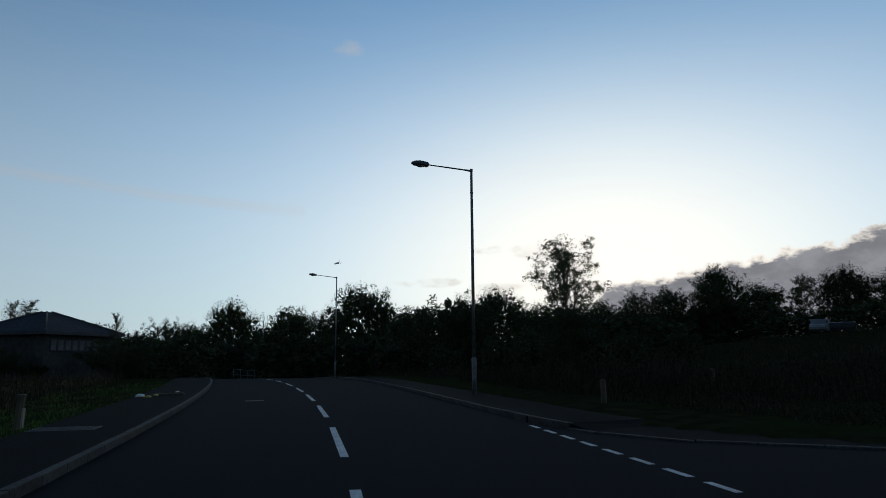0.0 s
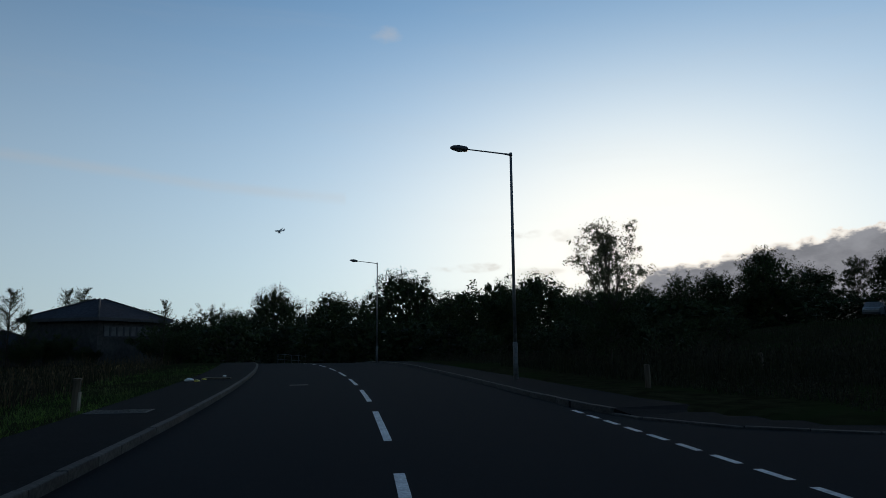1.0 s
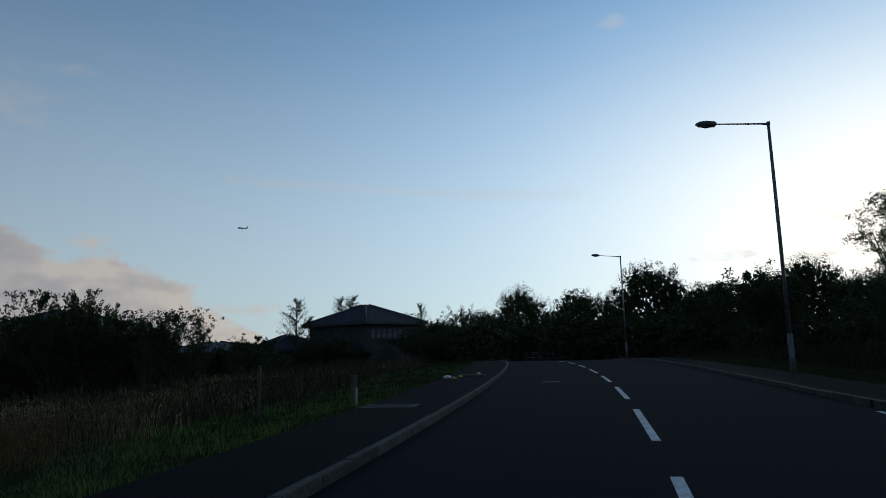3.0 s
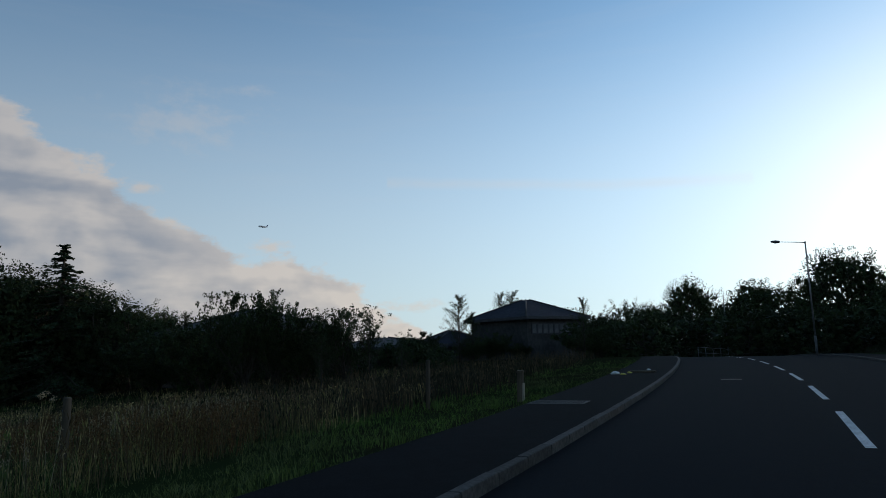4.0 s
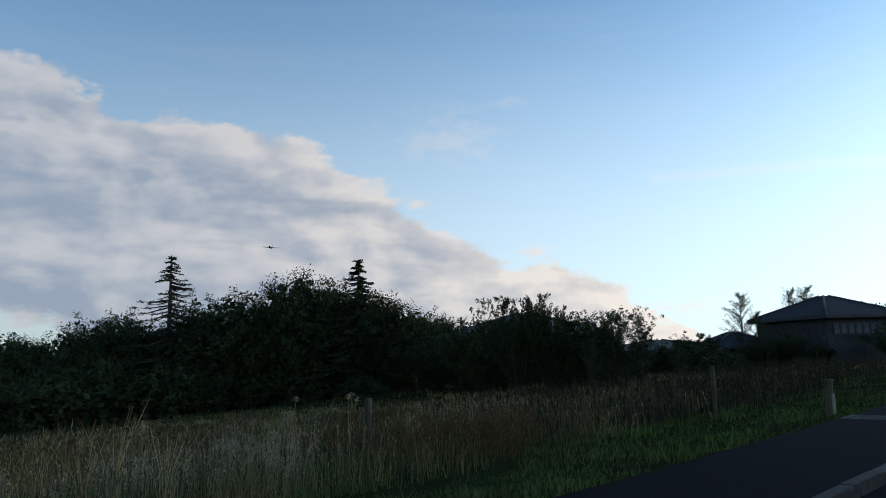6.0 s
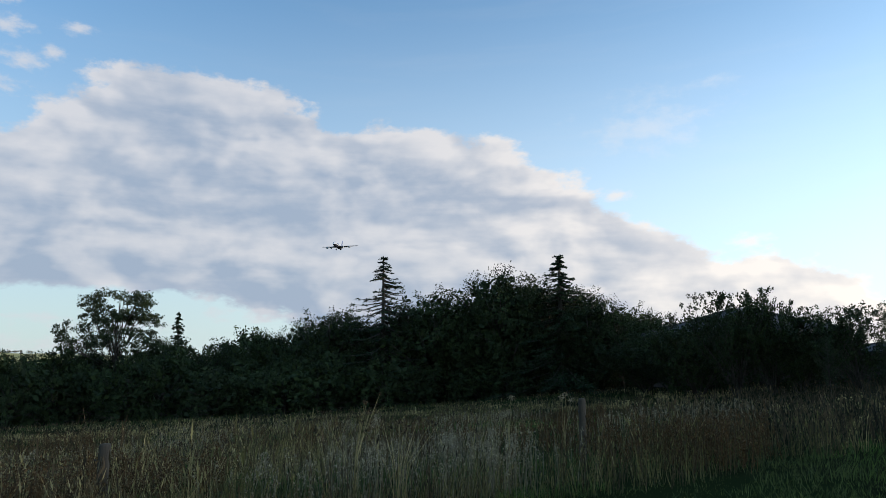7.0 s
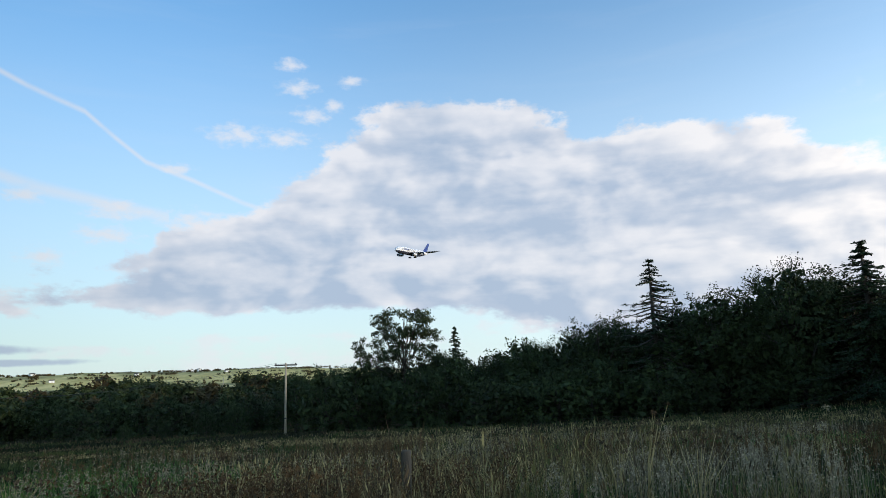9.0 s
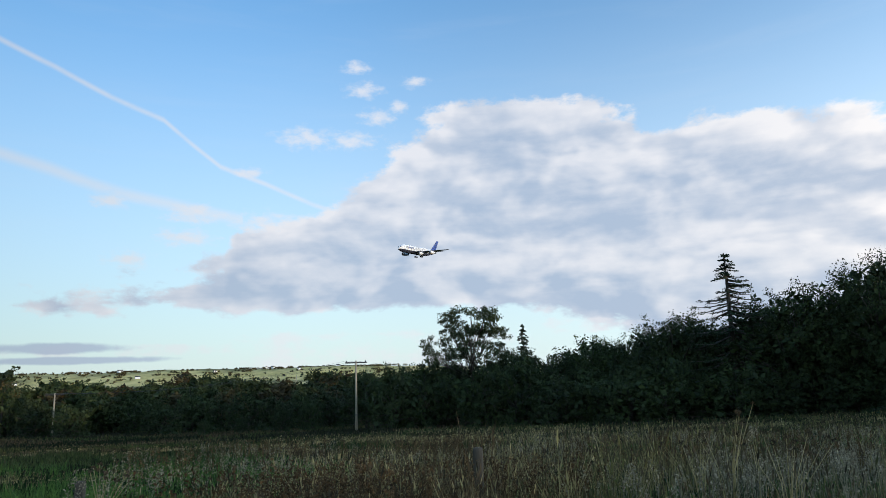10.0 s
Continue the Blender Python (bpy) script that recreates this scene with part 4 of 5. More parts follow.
def litter(x, y, size, mat, label, seed):
    rng = np.random.default_rng(seed)
    bm = bmesh.new()
    bmesh.ops.create_icosphere(bm, subdivisions=2, radius=size)
    for v in bm.verts:
        v.co *= 0.7 + 0.5 * rng.random()
        v.co.z = max(v.co.z * 0.55, -size * 0.3)
    ob = part("litter", bm, M[mat])
    ob.matrix_basis = pose(x, y, float(land(x, y)) + 0.1 + size * 0.3, 0, 0, seed * 40)
    tagged(ob, label, "litter", "litter on the verge")


litter(-10.69, 24.07, 0.15, "litter_white", "crumpled white paper bag on the verge", 1)
litter(-10.5, 24.9, 0.09, "litter_yellow", "small yellow wrapper on the grass", 2)
litter(-10.75, 27.5, 0.08, "litter_white", "small white scrap on the grass", 3)
litter(-10.25, 23.7, 0.1, "litter_yellow", "yellow wrapper beside the footway", 4)
bm = bmesh.new()
box(bm, (1.0, 0.22, 0.06), (0, 0, 0), None, 0.015)
board = part("board", bm, M["post"])
board.matrix_basis = pose(-10.15, 25.3, float(land(-9.0, 25.3)) + 0.15, 0, 0, 8)
tagged(board, "weathered board lying at the back of the footway", "board")

# guard rail past the crest
rail_pts = [at_angle(17.2 - 0.55 * k, 78 + 2.4 * k) for k in range(5)]
guard = thing("guard_rail", pose(0, 0, 0), "grey tubular pedestrian guard rail past the crest", "railing")
for (x, y) in rail_pts:
    z = float(land(x, y))
    link("rail_post", tubes("rail_post", [tube([(x, y, z - 0.3), (x, y, z + 1.1)], [0.03, 0.03], 8)], M["steel"]), guard)
for h in (0.5, 1.1):
    link("rail", tubes("rail", [tube([(x, y, float(land(x, y)) + h) for x, y in rail_pts], [0.028] * 5, 8)], M["steel"]), guard)


# ---------------------------------------------------------------- power poles
def power_pole(x, y, top, label, arm_turn):
    z = float(land(x, y))
    h = top - z
    ob = thing("power_pole", pose(x, y, z), label, "utility pole", "power poles over the field")
    link("shaft", tubes("shaft", [tube([(0, 0, -0.5), (0, 0, h * 0.5), (0, 0, h)], [0.15, 0.13, 0.10], 10)], M["pole"]), ob)
    arm = bmesh.new()
    box(arm, (2.6, 0.14, 0.16), (0, 0, h - 0.22), None, 0.02)
    arm.transform(Matrix.Rotation(radians(arm_turn), 4, "Z"))
    cross = part("crossarm", arm, M["dark"], ob)
    for s in (-1.15, 0.0, 1.15):
        c, q = math.cos(radians(arm_turn)) * s, math.sin(radians(arm_turn)) * s
        link("insulator", tubes("insulator", [tube([(c, q, h - 0.27), (c, q, h - 0.1), (c, q, h + 0.02)], [0.05, 0.09, 0.05], 8)], M["dark"]), cross)
    bm = bmesh.new()
    box(bm, (0.5, 0.3, 0.1), (0, 0, h * 0.24), None, 0.02)
    part("guard", bm, M["dark"], ob)
    return ob, z + h


a = power_pole(-77.64, -31.58, 3.0, "pale timber power pole with a crossarm at the field's edge", 112)
b = power_pole(-87.5, -85.79, -0.1, "pale timber power pole further down the field", 125)
for s in (-1.15, 0.0, 1.15):
    c, q = math.cos(radians(115)) * s, math.sin(radians(115)) * s
    p0, p1 = Vector((-77.64 + c, -31.58 + q, 3.02)), Vector((-87.5 + c, -85.79 + q, -0.08))
    pts = [p0.lerp(p1, k / 10) - Vector((0, 0, 1.2 * 4 * (k / 10) * (1 - k / 10))) for k in range(11)]
    wire = link("power_line", tubes("power_line", [tube([tuple(p) for p in pts], [0.012] * 11, 4)], M["dark"]))
    tagged(wire, "thin dark power line between two poles", "cable", "power lines")


def mast(az, d, top_el, head):
    x, y = at_angle(az, d)
    z = float(land(x, y))
    h = EYE + d * math.tan(radians(top_el)) - z
    ob = thing("floodlight_mast", pose(x, y, z, 0, 0, az), "slim pale floodlight mast above the lower wood", "mast", "masts above the wood")
    link("shaft", tubes("shaft", [tube([(0, 0, -1), (0, 0, h)], [0.28, 0.18], 8)], M["pole"]), ob)
    if head:
        bm = bmesh.new()
        box(bm, (2.6, 0.4, 0.9), (0, 0, h), None, 0.05)
        part("lamp_head", bm, M["frame_white"], ob)
        bm = bmesh.new()
        box(bm, (2.2, 0.4, 0.5), (0, 0, h - 1.4), None, 0.05)
        part("lamp_head", bm, M["frame_white"], ob)


mast(122.1, 330, -0.25, True)
mast(132.0, 330, -0.5, True)
mast(131.4, 340, -0.2, False)
mast(117.3, 330, 0.1, False)
x, y = at_angle(130.6, 300)
shed = thing("shed", pose(x, y, -6.0, 0, 0, 40), "pale blue sheeted shed among the trees", "shed")
bm = bmesh.new()
box(bm, (3.0, 4.0, 2.4), (0, 0, 0.4))
part("wall", bm, M["shed"], shed)
bm = bmesh.new()
box(bm, (3.4, 4.4, 0.25), (0, 0, 1.75), Euler((0, 0.12, 0)).to_matrix())
part("roof", bm, M["shed"], shed)

# ---------------------------------------------------------------- far hills
az_list = np.arange(20, 175, 0.5)
verts, faces = [], []
prof = [(900, -0.9), (1500, -0.6), (2300, -0.4), (2440, 0.25), (2560, 0.66), (2800, 0.74), (3600, 0.2)]
for a in az_list:
    fade = min(1.0, max(0.0, (a - 100) / 12))
    for d, e in prof:
        bump = 0.12 * noise.noise((float(a) * 0.16, d * 0.002, 0.0)) + 0.06 * noise.noise((float(a) * 0.6, d * 0.004, 5.0))
        x, y = at_angle(float(a), d)
        verts.append((x, y, EYE + d * math.tan(radians((e + bump) * (0.35 + 0.65 * fade) - 0.05))))
n = len(prof)
for i in range(len(az_list) - 1):
    faces += [(i * n + k, i * n + k + 1, (i + 1) * n + k + 1, (i + 1) * n + k) for k in range(n - 1)]
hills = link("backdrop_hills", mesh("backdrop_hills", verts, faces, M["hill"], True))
tagged(hills, "low hills with fields and hedges on the horizon, sunlight put into their colour", "hill", kind="structure")
rng = np.random.default_rng(77)
centres, rad = [], []
for k in range(320):
    a, f = rng.uniform(108, 145), rng.random()
    d = 2300 + 480 * f
    e = np.interp(d, [p[0] for p in prof], [p[1] for p in prof]) - 0.05
    x, y = at_angle(a, d)
    for j in range(rng.integers(1, 6)):
        centres.append((x + rng.normal() * 10, y + rng.normal() * 10, EYE + d * math.tan(radians(e)) + 2))
        rad.append(rng.uniform(3, 7))
woods = link("hill_trees", quads("hill_trees", leaf_cards(rng, np.array(centres), np.array(rad), 22, 2.2), M["leaf_brown"]))
tagged(woods, "hedges and copses on the far hills", "trees", kind="stuff")
for k in range(9):
    a, d = rng.uniform(110, 138), rng.uniform(2350, 2650)
    e = float(np.interp(d, [p[0] for p in prof], [p[1] for p in prof])) - 0.03
    x, y = at_angle(a, d)
    cottage = thing("cottage", pose(x, y, EYE + d * math.tan(radians(e)), 0, 0, rng.uniform(0, 180)), "tiny white cottage on the far hill", "house", "cottages on the hill")
    w = rng.uniform(10, 22)
    bm = bmesh.new()
    box(bm, (w, 9, 6), (0, 0, 3))
    part("wall", bm, M["white"], cottage)
    v, f = loft([[(-w / 2 - 0.4, -5, 6), (-w / 2 - 0.4, 5, 6), (-w / 2 - 0.4, 0, 9.5)], [(w / 2 + 0.4, -5, 6), (w / 2 + 0.4, 5, 6), (w / 2 + 0.4, 0, 9.5)]])
    link("roof", mesh("roof", v, f, M["tile"]), cottage)


# ---------------------------------------------------------------- van on the bank
def van(x, y, z, turn):
    ob = thing("van", pose(x, y, z, 0, 0, turn), "small silver van with dark side windows parked on the bank", "van")
    side = [(2.05, 0.35), (2.1, 0.75), (1.95, 0.95), (1.25, 1.12), (0.65, 1.72), (-1.9, 1.8), (-2.0, 1.7), (-2.05, 0.35)]
    v, f = loft([[(px, -0.84 + (0.1 if pz > 1.2 else 0), pz) for px, pz in side], [(px, 0.84 - (0.1 if pz > 1.2 else 0), pz) for px, pz in side]])
    body = link("body", mesh("body", v, f, M["steel"]), ob)
    for s in (-1, 1):
        for pts in ([(1.1, 1.15), (0.65, 1.62), (0.2, 1.65), (0.2, 1.15)], [(0.1, 1.15), (0.1, 1.65), (-0.7, 1.66), (-0.7, 1.15)]):
            vv = [(px, s * (0.845 - 0.1 * max(0, (pz - 1.15) / 0.6) - (0.0)), pz) for px, pz in pts]
            vv += [(px, s * 0.6, pz) for px, pz in pts]
            link("window", mesh("window", vv, [(0, 1, 2, 3), (4, 5, 6, 7), (0, 1, 5, 4), (1, 2, 6, 5), (2, 3, 7, 6), (3, 0, 4, 7)], M["pane"]), body)
        for wx in (1.3, -1.3):
            wheel = link("wheel", tubes("wheel", [tube([(wx, s * 0.68, 0.32), (wx, s * 0.86, 0.32)], [0.32, 0.32], 16)], M["rubber"]), ob)
            link("rim", tubes("rim", [tube([(wx, s * 0.8, 0.32), (wx, s * 0.875, 0.32)], [0.19, 0.17], 12)], M["steel"]), wheel)
    for s in (-0.62, 0.62):
        bm = bmesh.new()
        box(bm, (0.1, 0.3, 0.18), (2.04, s, 0.8), None, 0.02)
        part("headlight", bm, M["bowl"], body)
    bm = bmesh.new()
    box(bm, (0.16, 1.7, 0.22), (2.08, 0, 0.42), None, 0.04)
    part("bumper", bm, M["dark"], ob)


vx, vy = at_angle(-29.2, 92)
van(vx, vy, EYE + 92 * math.tan(radians(1.62)), 232)
tx, ty = at_angle(-30.6, 94)
trailer = thing("trailer", pose(tx, ty, EYE + 93 * math.tan(radians(1.62)), 0, 0, 148), "long dark covered trailer behind the van", "trailer")
bm = bmesh.new()
box(bm, (3.0, 1.6, 0.9), (0, 0, 0.9), None, 0.25)
part("cover", bm, M["dark"], trailer)
for wx in (-0.5, 0.5):
    for s in (-1, 1):
        link("wheel", tubes("wheel", [tube([(wx, s * 0.68, 0.3), (wx, s * 0.84, 0.3)], [0.3, 0.3], 14)], M["rubber"]), trailer)


# ---------------------------------------------------------------- the airliner
def airliner():
    """A four-engined airliner 50 m long, nose along +y, origin at its middle."""
    ob = thing("airliner", pose(0, 0, 0), "white four-engined airliner with a blue tail and its wheels down", "airplane")
    rings = []
    prof = [(25.0, 0.15, -0.9), (24.4, 1.0, -0.75), (23.0, 1.9, -0.4), (21.0, 2.6, -0.1), (18.0, 3.1, 0.05), (8, 3.3, 0.1), (-6, 3.3, 0.1), (-13, 2.7, 0.55), (-19, 1.7, 1.2), (-23.5, 0.8, 1.75), (-25.0, 0.25, 2.0)]
    n = 20
    for y, r, z in prof:
        rings.append([(r * 0.92 * math.sin(2 * math.pi * k / n), y, z + r * 1.12 * math.cos(2 * math.pi * k / n)) for k in range(n)])
    v, f = loft(rings)
    body = link("fuselage", mesh("fuselage", v, f, M["white"], True), ob)
    # belly, a shell just outside the lower third; its dark colour paints the wing shadow
    under = [[(r * 0.935 * math.sin(a), y, z + r * 1.135 * math.cos(a)) for a in np.linspace(math.pi * 0.6, math.pi * 1.4, 9)] for y, r, z in prof[1:-1]]
    verts = [p for ring in under for p in ring]
    faces = [(i * 9 + k, i * 9 + k + 1, (i + 1) * 9 + k + 1, (i + 1) * 9 + k) for i in range(len(under) - 1) for k in range(8)]
    link("belly", mesh("belly", verts, faces, M["belly"], True), body)

    def foil(name, mat, stations, parent, upright=False):
        secs = []
        for s, y0, y1, z, th in stations:
            c = y0 - y1
            prof2 = [(y0, 0), (y0 - 0.12 * c, th), (y0 - 0.4 * c, th * 1.15), (y1, 0.02), (y0 - 0.4 * c, -th * 0.7), (y0 - 0.12 * c, -th * 0.7)]
            secs.append([(t, yy, s) if upright else (s, yy, z + t) for yy, t in prof2])
        vv, ff = loft(secs)
        return link(name, mesh(name, vv, ff, mat, False), parent)

    for s in (-1, 1):
        foil("wing", M["wing"], [(s * 1.5, 9.5, -5.0, -1.9, 0.75), (s * 9.5, 3.0, -5.2, -1.0, 0.42), (s * 27.0, -8.6, -11.2, 1.3, 0.12)], ob)
        foil("tailplane", M["wing"], [(s * 0.8, -17.6, -22.8, 1.9, 0.3), (s * 10.0, -23.2, -25.2, 2.8, 0.08)], ob)
        for ex, ey, ez in ((8.8, 5.3, -3.2), (16.6, -0.4, -2.1)):
            rr = [(3.0, 1.05), (2.6, 1.32), (0.5, 1.4), (-1.6, 1.05), (-2.6, 0.6)]
            vv, ff = loft([[(s * ex + r * math.cos(2 * math.pi * k / 14), ey + y, ez + r * math.sin(2 * math.pi * k / 14)) for k in range(14)] for y, r in rr])
            engine = link("engine", mesh("engine", vv, ff, M["white"], True), ob)
            vv, ff = loft([[(s * ex + r * math.cos(2 * math.pi * k / 14), ey + y, ez + r * math.sin(2 * math.pi * k / 14)) for k in range(14)] for y, r in ((3.02, 1.0), (3.06, 0.95))])
            link("intake", mesh("intake", vv, ff, M["dark"]), engine)
            bm = bmesh.new()
            box(bm, (0.3, 3.6, 1.5), (s * ex, ey - 1.6, ez + 1.3), None, 0.08)
            part("pylon", bm, M["wing"], engine)
    foil("tail_fin", M["blue"], [(2.6, -15.4, -23.0, 0, 0.35), (4.0, -17.0, -23.3, 0, 0.32), (12.3, -23.4, -26.2, 0, 0.12)], ob, True)
    for gx, gy, wheels in ((0, 19.0, 2), (-3.3, -1.2, 4), (3.3, -1.2, 4)):
        leg = link("landing_gear", tubes("landing_gear", [tube([(gx, gy, -2.5), (gx, gy, -5.0)], [0.28, 0.22], 8)], M["dark"]), ob)
        for k in range(wheels):
            dx, dy = (0.55 if k % 2 else -0.55), (0.75 if k > 1 else -0.75) if wheels == 4 else 0
            link("wheel", tubes("wheel", [tube([(gx + dx - 0.22, gy + dy, -5.0), (gx + dx + 0.22, gy + dy, -5.0)], [0.65, 0.65], 14)], M["rubber"]), leg)
    bm = bmesh.new()
    box(bm, (3.2, 0.5, 0.75), (0, 23.05, 0.95), Euler((0.75, 0, 0)).to_matrix(), 0.06)
    part("cockpit_window", bm, M["dark"], body)
    for s in (-1, 1):
        for z in (0.55, 1.75):
            vv, ff = [], []
            for k in range(46):
                y0 = 18 - k * 0.75
                r = 0.93 * 3.31
                x = s * (math.sqrt(max(0.1, 1 - ((z - 0.1) / (1.12 * 3.31)) ** 2)) * r + 0.03)
                b0 = len(vv)
                vv += [(x, y0, z - 0.16), (x, y0 - 0.28, z - 0.16), (x * 0.985, y0 - 0.28, z + 0.16), (x * 0.985, y0, z + 0.16)]
                ff.append((b0, b0 + 1, b0 + 2, b0 + 3))
            link("window_row", mesh("window_row", vv, ff, M["dark"]), body)
        bm = bmesh.new()
        for k in range(5):
            box(bm, (0.06, 1.0, 0.9), (s * 2.86, 14.5 - 1.35 * k, 1.2))
        part("marking", bm, M["blue"], body, "blue lettering bars")
    return ob


jet = airliner()


# ---------------------------------------------------------------- grass
def blades(name, mat, pts, h_lo, h_hi, width, lean, label, heads=0.0, seed=1, grow=1.0):
    """Bent blades of two quads each at pts (x, y); a share of them ends in a seed head."""
    rng = np.random.default_rng(seed)
    n = len(pts)
    x, y = pts[:, 0], pts[:, 1]
    z = land(x, y) + 0.03
    h = rng.uniform(h_lo, h_hi, n) * np.clip(0.85 + 0.6 * patch(pts, 0.5, seed * 0.1) + 0.6 * patch(pts, 2.3, seed * 0.3), 0.35, 1.4) * grow
    a = rng.random(n) * 6.283
    l = lean * h * rng.random(n)
    w = width * (0.6 + 0.8 * rng.random(n))
    b = rng.random(n) * 6.283
    sx, sy = np.cos(b) * w / 2, np.sin(b) * w / 2
    p0 = np.stack([x, y, z], 1)
    p1 = p0 + np.stack([np.cos(a) * l * 0.35, np.sin(a) * l * 0.35, h * 0.55], 1)
    p2 = p0 + np.stack([np.cos(a) * l, np.sin(a) * l, h], 1)
    side = np.stack([sx, sy, np.zeros(n)], 1)
    low = np.stack([p0 - side, p0 + side, p1 + side * 0.8, p1 - side * 0.8], 1)
    top = np.stack([p1 - side * 0.8, p1 + side * 0.8, p2 + side * 0.15, p2 - side * 0.15], 1)
    out = [np.stack([low, top], 1).reshape(-1, 4, 3)]
    if heads:
        k = rng.random(n) < heads
        q, hs = p2[k], h[k] * 0.11
        up = np.stack([np.cos(a[k]) * 0.3, np.sin(a[k]) * 0.3, np.ones(k.sum())], 1) * hs[:, None]
        wide = side[k] * 2.6
        out.append(np.stack([q - up * 0.6, q + wide, q + up, q - wide], 1))
    ob = link(name, quads(name, np.concatenate(out), M[mat]))
    return tagged(ob, label, "grass", kind="stuff")


def scatter(rng, n, az0, az1, d0, d1, power=1.0):
    """Points in a sector, thinning with distance."""
    a = np.radians(rng.uniform(az0, az1, n))
    d = d0 + (d1 - d0) * rng.random(n) ** power
    return np.stack([-np.sin(a) * d, np.cos(a) * d], 1)


def patch(p, scale, shift=0.0):
    return np.array([noise.noise((float(a) * scale, float(b) * scale, shift)) for a, b in p])


rng = np.random.default_rng(9)
field = scatter(rng, 75000, 16, 150, 4.5, 75, 1.6)
clumps = scatter(rng, 7000, 16, 150, 4.5, 60, 1.7)
tufts = np.repeat(clumps, 12, axis=0)
field = np.concatenate([field, tufts + rng.normal(size=tufts.shape) * 0.11])
off = path_back(field[:, 1]) - field[:, 0]
verge_w = 2.3 + 0.05 * np.clip(field[:, 1], 0, 30) + 0.7 * patch(field, 0.35)
tall = field[off > verge_w]
pn, pm = patch(tall, 0.17, 2.0), patch(tall, 0.06, 7.0)
dist = np.hypot(tall[:, 0], tall[:, 1])
bearing = np.degrees(np.arctan2(-tall[:, 0], tall[:, 1]))
pick = rng.random(len(tall))
green = (pn + 0.35 * pm + np.clip((bearing - 108) * 0.012, 0, 0.25) > 0.12) & (dist > 7.5) & (bearing > 60)
low = np.where(bearing > 100, np.interp(bearing, [100, 125], [1.0, 0.55]), 1.0)
brown = (~green) & (pick < 0.30 + 0.3 * pm)
dry = (~green) & (~brown)
near, mid = dist < 14, (dist >= 14) & (dist < 30)
far = dist >= 30
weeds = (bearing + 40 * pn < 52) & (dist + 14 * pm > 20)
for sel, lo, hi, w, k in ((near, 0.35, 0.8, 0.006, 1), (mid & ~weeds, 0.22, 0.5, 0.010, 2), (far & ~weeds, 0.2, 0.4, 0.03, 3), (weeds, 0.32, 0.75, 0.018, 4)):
    blades("meadow_grass", "grass_dry" if k < 4 else "bank_dry_shaded", tall[dry & sel], lo, hi, w, 0.55, "tall dry straw-coloured meadow grass" if k < 4 else "tall weeds towards the houses in the darkened bank colour", 0.4, k, low[dry & sel])
    blades("meadow_stalks", "grass_brown", tall[brown & sel], lo * 1.1, hi * 1.1, w, 0.3, "brown seeding dock and thistle stalks", 0.8, 10 + k, low[brown & sel])
blades("meadow_green", "grass_green", tall[green & ~far], 0.15, 0.38, 0.012, 0.7, "patches of fresh green grass in the meadow", 0.0, 5)
blades("meadow_green", "field", tall[green & far], 0.15, 0.35, 0.04, 0.7, "low green grass further out in the meadow", 0.0, 15)
undergrowth = tall[(rng.random(len(tall)) < 0.16) & ~far]
blades("meadow_underlayer", "grass_green", undergrowth, 0.12, 0.32, 0.018, 0.8, "low green grass between the dry stalks", 0.0, 6)
outer = scatter(rng, 36000, 58, 152, 68, 150, 1.0)
tone = patch(outer, 0.05, 3.0)
blades("field_grass", "field", outer[tone > -0.05], 0.2, 0.45, 0.12, 0.8, "dull green grass of the far field", 0.0, 25)
blades("field_grass", "bank_dry_shaded", outer[tone <= -0.05], 0.2, 0.5, 0.12, 0.8, "brown dry grass of the far field", 0.0, 26)
short = scatter(rng, 100000, 18, 80, 4.5, 45, 1.7)
off = path_back(short[:, 1]) - short[:, 0]
short = short[(off > 0.12 * patch(short, 1.7)) & (off < 2.8 + 0.07 * np.clip(short[:, 1], 0, 30))]
tuft = patch(short, 0.9, 4.0)
blades("verge_grass", "verge", short[tuft < 0.1], 0.05, 0.14, 0.008, 0.9, "mown green grass verge behind the footway", 0.0, 7)
blades("verge_tufts", "verge", short[tuft >= 0.1], 0.12, 0.26, 0.008, 0.9, "longer green tufts in the verge", 0.0, 17)
right = scatter(rng, 50000, -46, 6, 14, 75, 1.3)
gap = right[:, 0] - right_edge(right[:, 1])
right = right[(gap > 4.2 + patch(right, 0.4)) & (right[:, 1] > 11.5 - 0.08 * right[:, 0])]
bumpy, reach = patch(right, 0.3, 9.0), np.hypot(right[:, 0], right[:, 1])
tops = np.interp(reach, [14, 19, 24, 34, 42], [0.25, 0.45, 1.0, 1.0, 0.6])
rough = bumpy < 0.05
# bank grass and weeds: their dark colour stands in for backlit shade
blades("bank_grass", "bank_dry_shaded", right[rough], 0.3, 0.7, 0.03, 0.5, "rough grass on the bank, coloured dark as if backlit", 0.4, 8, tops[rough])
blades("bank_weeds", "bank_dry_shaded", right[~rough], 0.5, 1.0, 0.03, 0.4, "tall weeds on the bank, coloured dark as if backlit", 0.7, 18, tops[~rough])

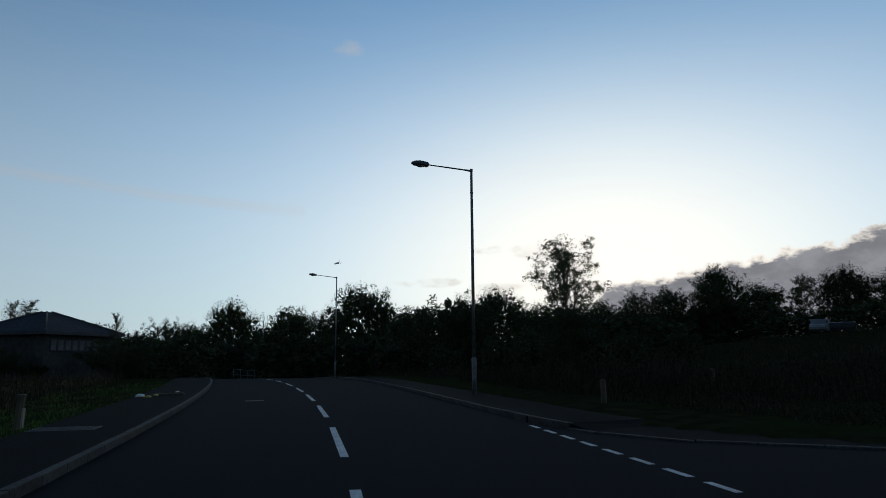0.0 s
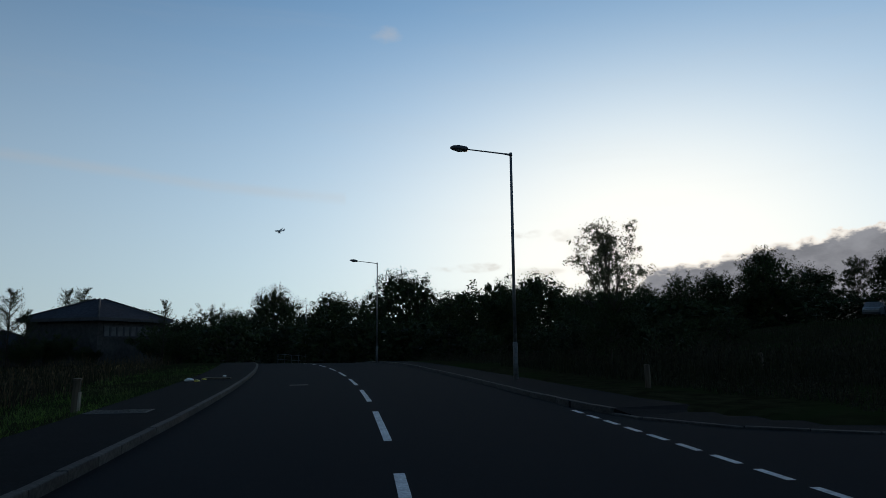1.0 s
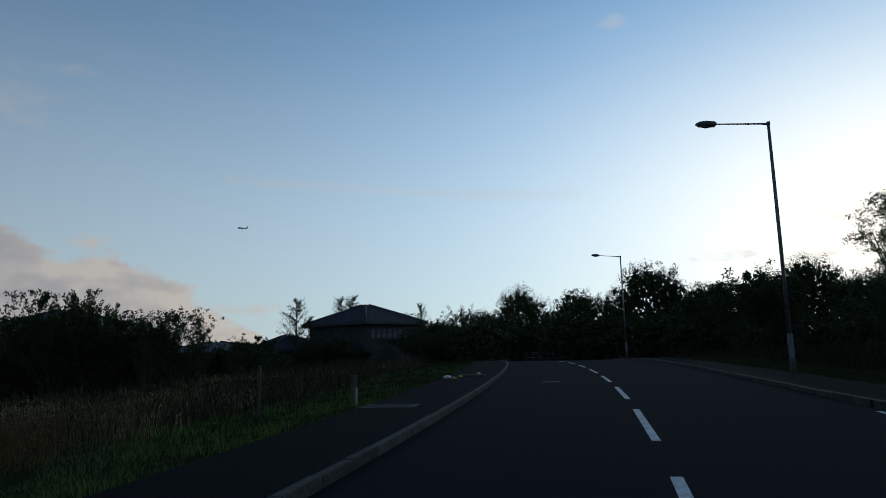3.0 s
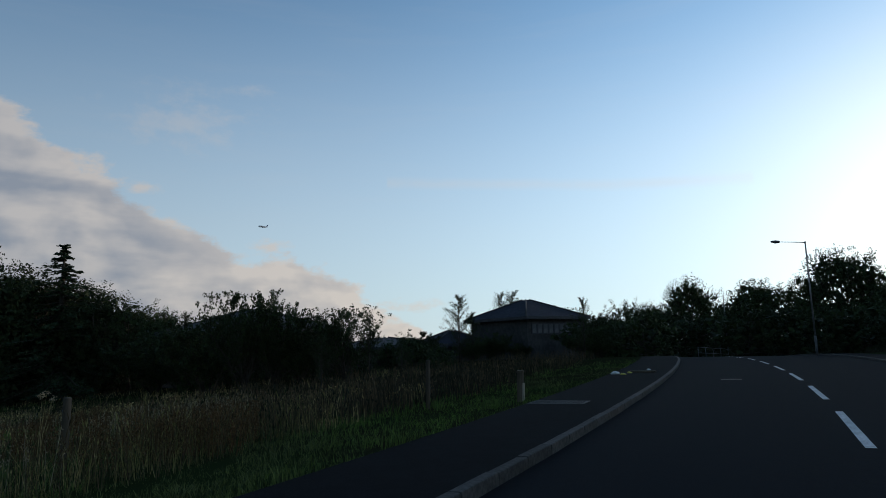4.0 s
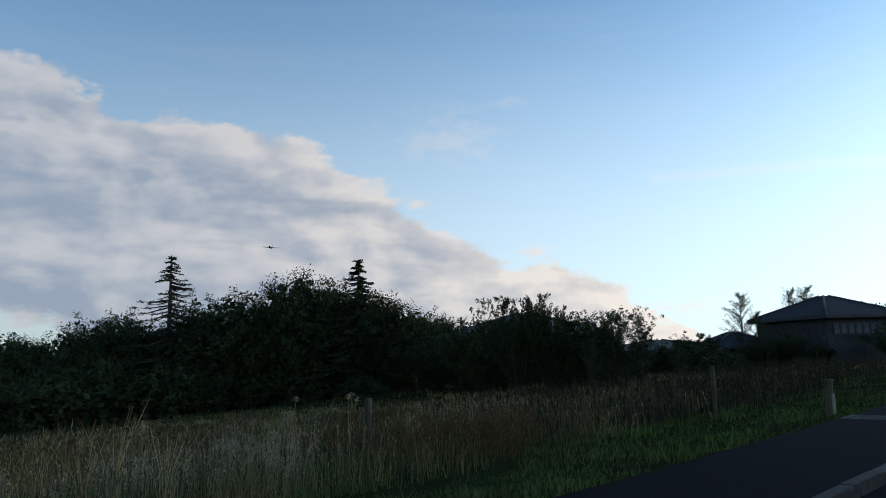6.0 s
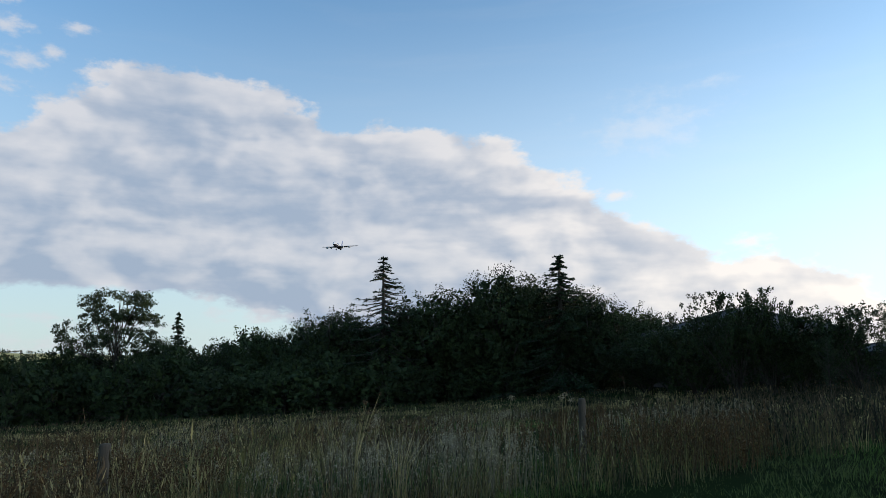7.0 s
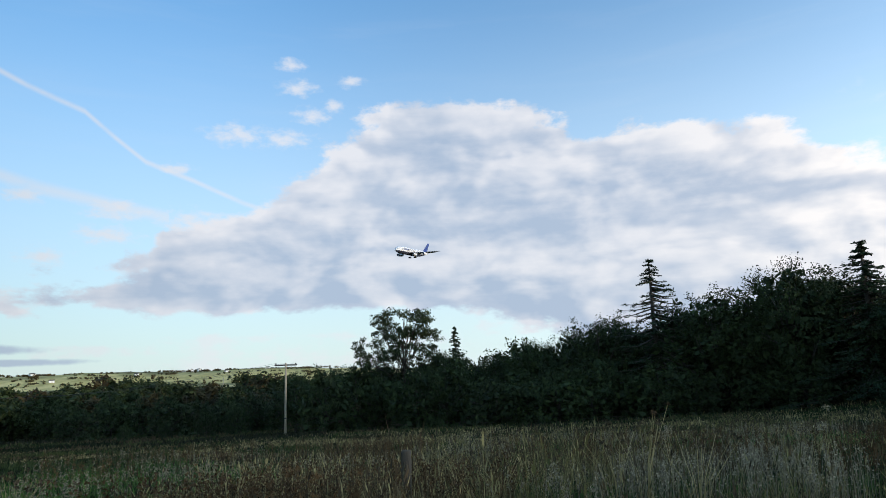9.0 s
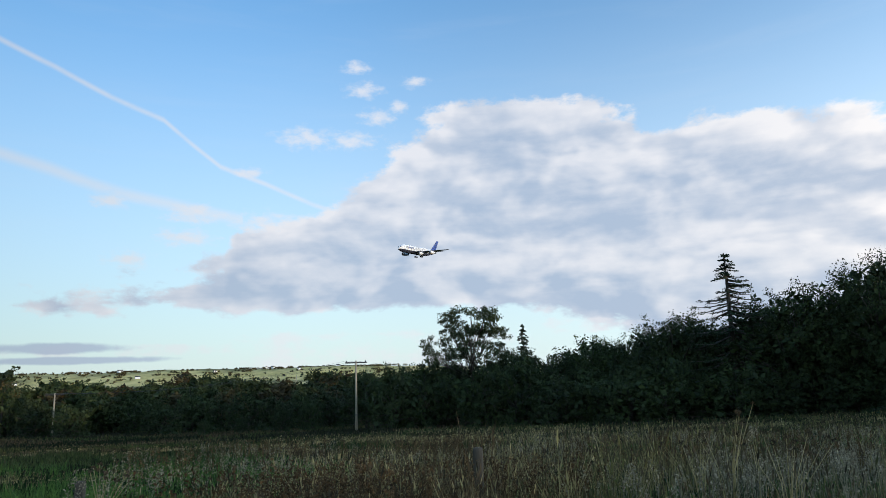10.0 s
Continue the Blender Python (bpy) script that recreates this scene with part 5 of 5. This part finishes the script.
# seeding docks and pale plumes that stand over the grass
def spikes(name, mat, pts, h_lo, h_hi, stalks, per, along, size, wide, label, seed):
    rng = np.random.default_rng(seed)
    p = np.repeat(pts, stalks, axis=0) + rng.normal(size=(len(pts) * stalks, 2)) * 0.12
    h = rng.uniform(h_lo, h_hi, len(p))
    lean = rng.normal(size=(len(p), 2)) * 0.12
    z = land(p[:, 0], p[:, 1])
    t = 1 - along * rng.random((len(p), per)) ** 1.3
    c = np.stack([p[:, :1] + lean[:, :1] * h[:, None] * t, p[:, 1:] + lean[:, 1:] * h[:, None] * t, z[:, None] + h[:, None] * t], -1).reshape(-1, 3)
    cards = leaf_cards(rng, c, wide, 1, size)
    root = np.stack([p[:, 0], p[:, 1], z], 1)
    tip = np.stack([p[:, 0] + lean[:, 0] * h, p[:, 1] + lean[:, 1] * h, z + h], 1)
    side = np.array([0.004, 0.003, 0])
    stems = np.stack([root - side, root + side, tip + side * 0.4, tip - side * 0.4], 1)
    tagged(link(name, quads(name, np.concatenate([cards, stems]), M[mat])), label, "plants", kind="stuff")


spots = scatter(rng, 2600, 52, 128, 6.0, 30, 1.4)
spots = spots[path_back(spots[:, 1]) - spots[:, 0] > 2.6]
kind_of = patch(spots, 0.22, 12.0)
spikes("dock_stalks", "dock", spots[kind_of > 0.12], 0.45, 0.85, 4, 34, 0.75, 0.016, 0.045, "rusty brown seeding docks in dense stands", 61)
spikes("seed_plumes", "fluff", spots[kind_of < -0.16], 0.5, 0.8, 3, 14, 0.30, 0.013, 0.035, "pale fluffy seed plumes over the grass", 62)


# single tall plants in the meadow
def tall_plant(x, y, h, seed, fluff, label):
    rng = np.random.default_rng(seed)
    z = float(land(x, y))
    ob = thing("tall_weed", pose(x, y, z), label, "plant", "tall weeds in the meadow")
    for k in range(10 if not fluff else 3):
        a, l = rng.random() * 6.283, h * rng.uniform(0.08, 0.42)
        if fluff:
            l *= 0.3
        t = (l * math.cos(a), l * math.sin(a), h * rng.uniform(0.75, 1.0))
        foot = (0.03 * rng.normal(), 0.03 * rng.normal(), -0.1)
        stem = link("stem", tubes("stem", [tube([foot, (t[0] * 0.3, t[1] * 0.3, t[2] * 0.6), t], [0.0045, 0.0035, 0.0015], 5)], M["grass_dry"]), ob)
        if fluff:
            head = link("seed_head", quads("seed_head", leaf_cards(rng, np.array([t]), 0.06, 40, 0.012), M["fluff"]), stem, "pale fluffy seed head")
        else:
            head = link("seed_head", quads("seed_head", leaf_cards(rng, np.array([t]), 0.028, 18, 0.014), M["grass_brown"]), stem)


for az, d, h, fl, s in [(71.0, 10.2, 1.22, True, 1), (66.9, 11.0, 1.25, True, 2), (82.5, 8.2, 1.3, False, 3), (80.6, 8.6, 1.05, True, 4), (84.5, 9.0, 1.05, False, 5), (79.0, 7.6, 1.1, False, 6),
                        (112.0, 8.0, 0.95, False, 7), (119.0, 9.0, 0.8, False, 8), (58.0, 12.5, 1.0, False, 9), (93.0, 9.2, 0.85, False, 10), (126, 8.6, 0.9, False, 11)]:
    x, y = at_angle(az, d)
    tall_plant(x, y, h, s, fl, "tall pale weed with fluffy seed head" if fl else "tuft of long arching dry grass stalks")


# ---------------------------------------------------------------- movement
# seconds, bearing, elevation, distance, heading against the bearing, bank, nose up
FLIGHT = [
    (0.0, 9.07, 8.07, 3300, 25, -10, 1),
    (0.5, 12.80, 8.16, 3300, 50, -30, 1),
    (1.0, 17.31, 9.47, 3300, 70, -42, 1),
    (1.5, 22.75, 10.52, 3250, 85, -45, 1),
    (2.0, 28.32, 11.28, 3250, 92, -38, 1),
    (2.5, 34.32, 10.63, 3250, 105, -20, 1),
    (2.7, 36.90, 10.25, 3250, 108, -18, 1),
    (3.8, 50.30, 10.14, 3200, 120, -10, 1),
    (4.5, 58.49, 10.47, 3050, 135, -20, 1),
    (5.0, 64.37, 10.01, 2950, 152, -15, 1),
    (5.5, 69.50, 9.69, 2600, 160, -10, 1),
    (5.7, 71.60, 9.60, 2400, 163, -8, 1),
    (6.8, 82.78, 9.04, 1130, 180, 0, 1),
    (7.0, 85.92, 9.32, 980, 165, 1, 1),
    (7.2, 89.90, 9.70, 900, 158, -3, 1),
    (7.5, 95.60, 9.91, 810, 152, -4, 1),
    (8.0, 97.42, 9.91, 725, 145, -5, 1),
    (8.5, 99.50, 9.96, 690, 142, -5, 1),
    (9.0, 101.84, 10.12, 650, 140, -5, 1),
    (9.5, 104.40, 10.17, 612, 138, -5, 1),
    (10.0, 107.05, 10.22, 582, 137, -5, 1),
]


def motions():
    rows = []
    for t, az, el, d, turn, bank, nose in FLIGHT:
        x, y = at_angle(az, d)
        rows.append((t, pose(x, y, EYE + d * math.tan(radians(el)), 0, 0, az + turn) @ pose(0, 0, 0, nose, bank, 0)))
    walk(jet, rows)


motions()
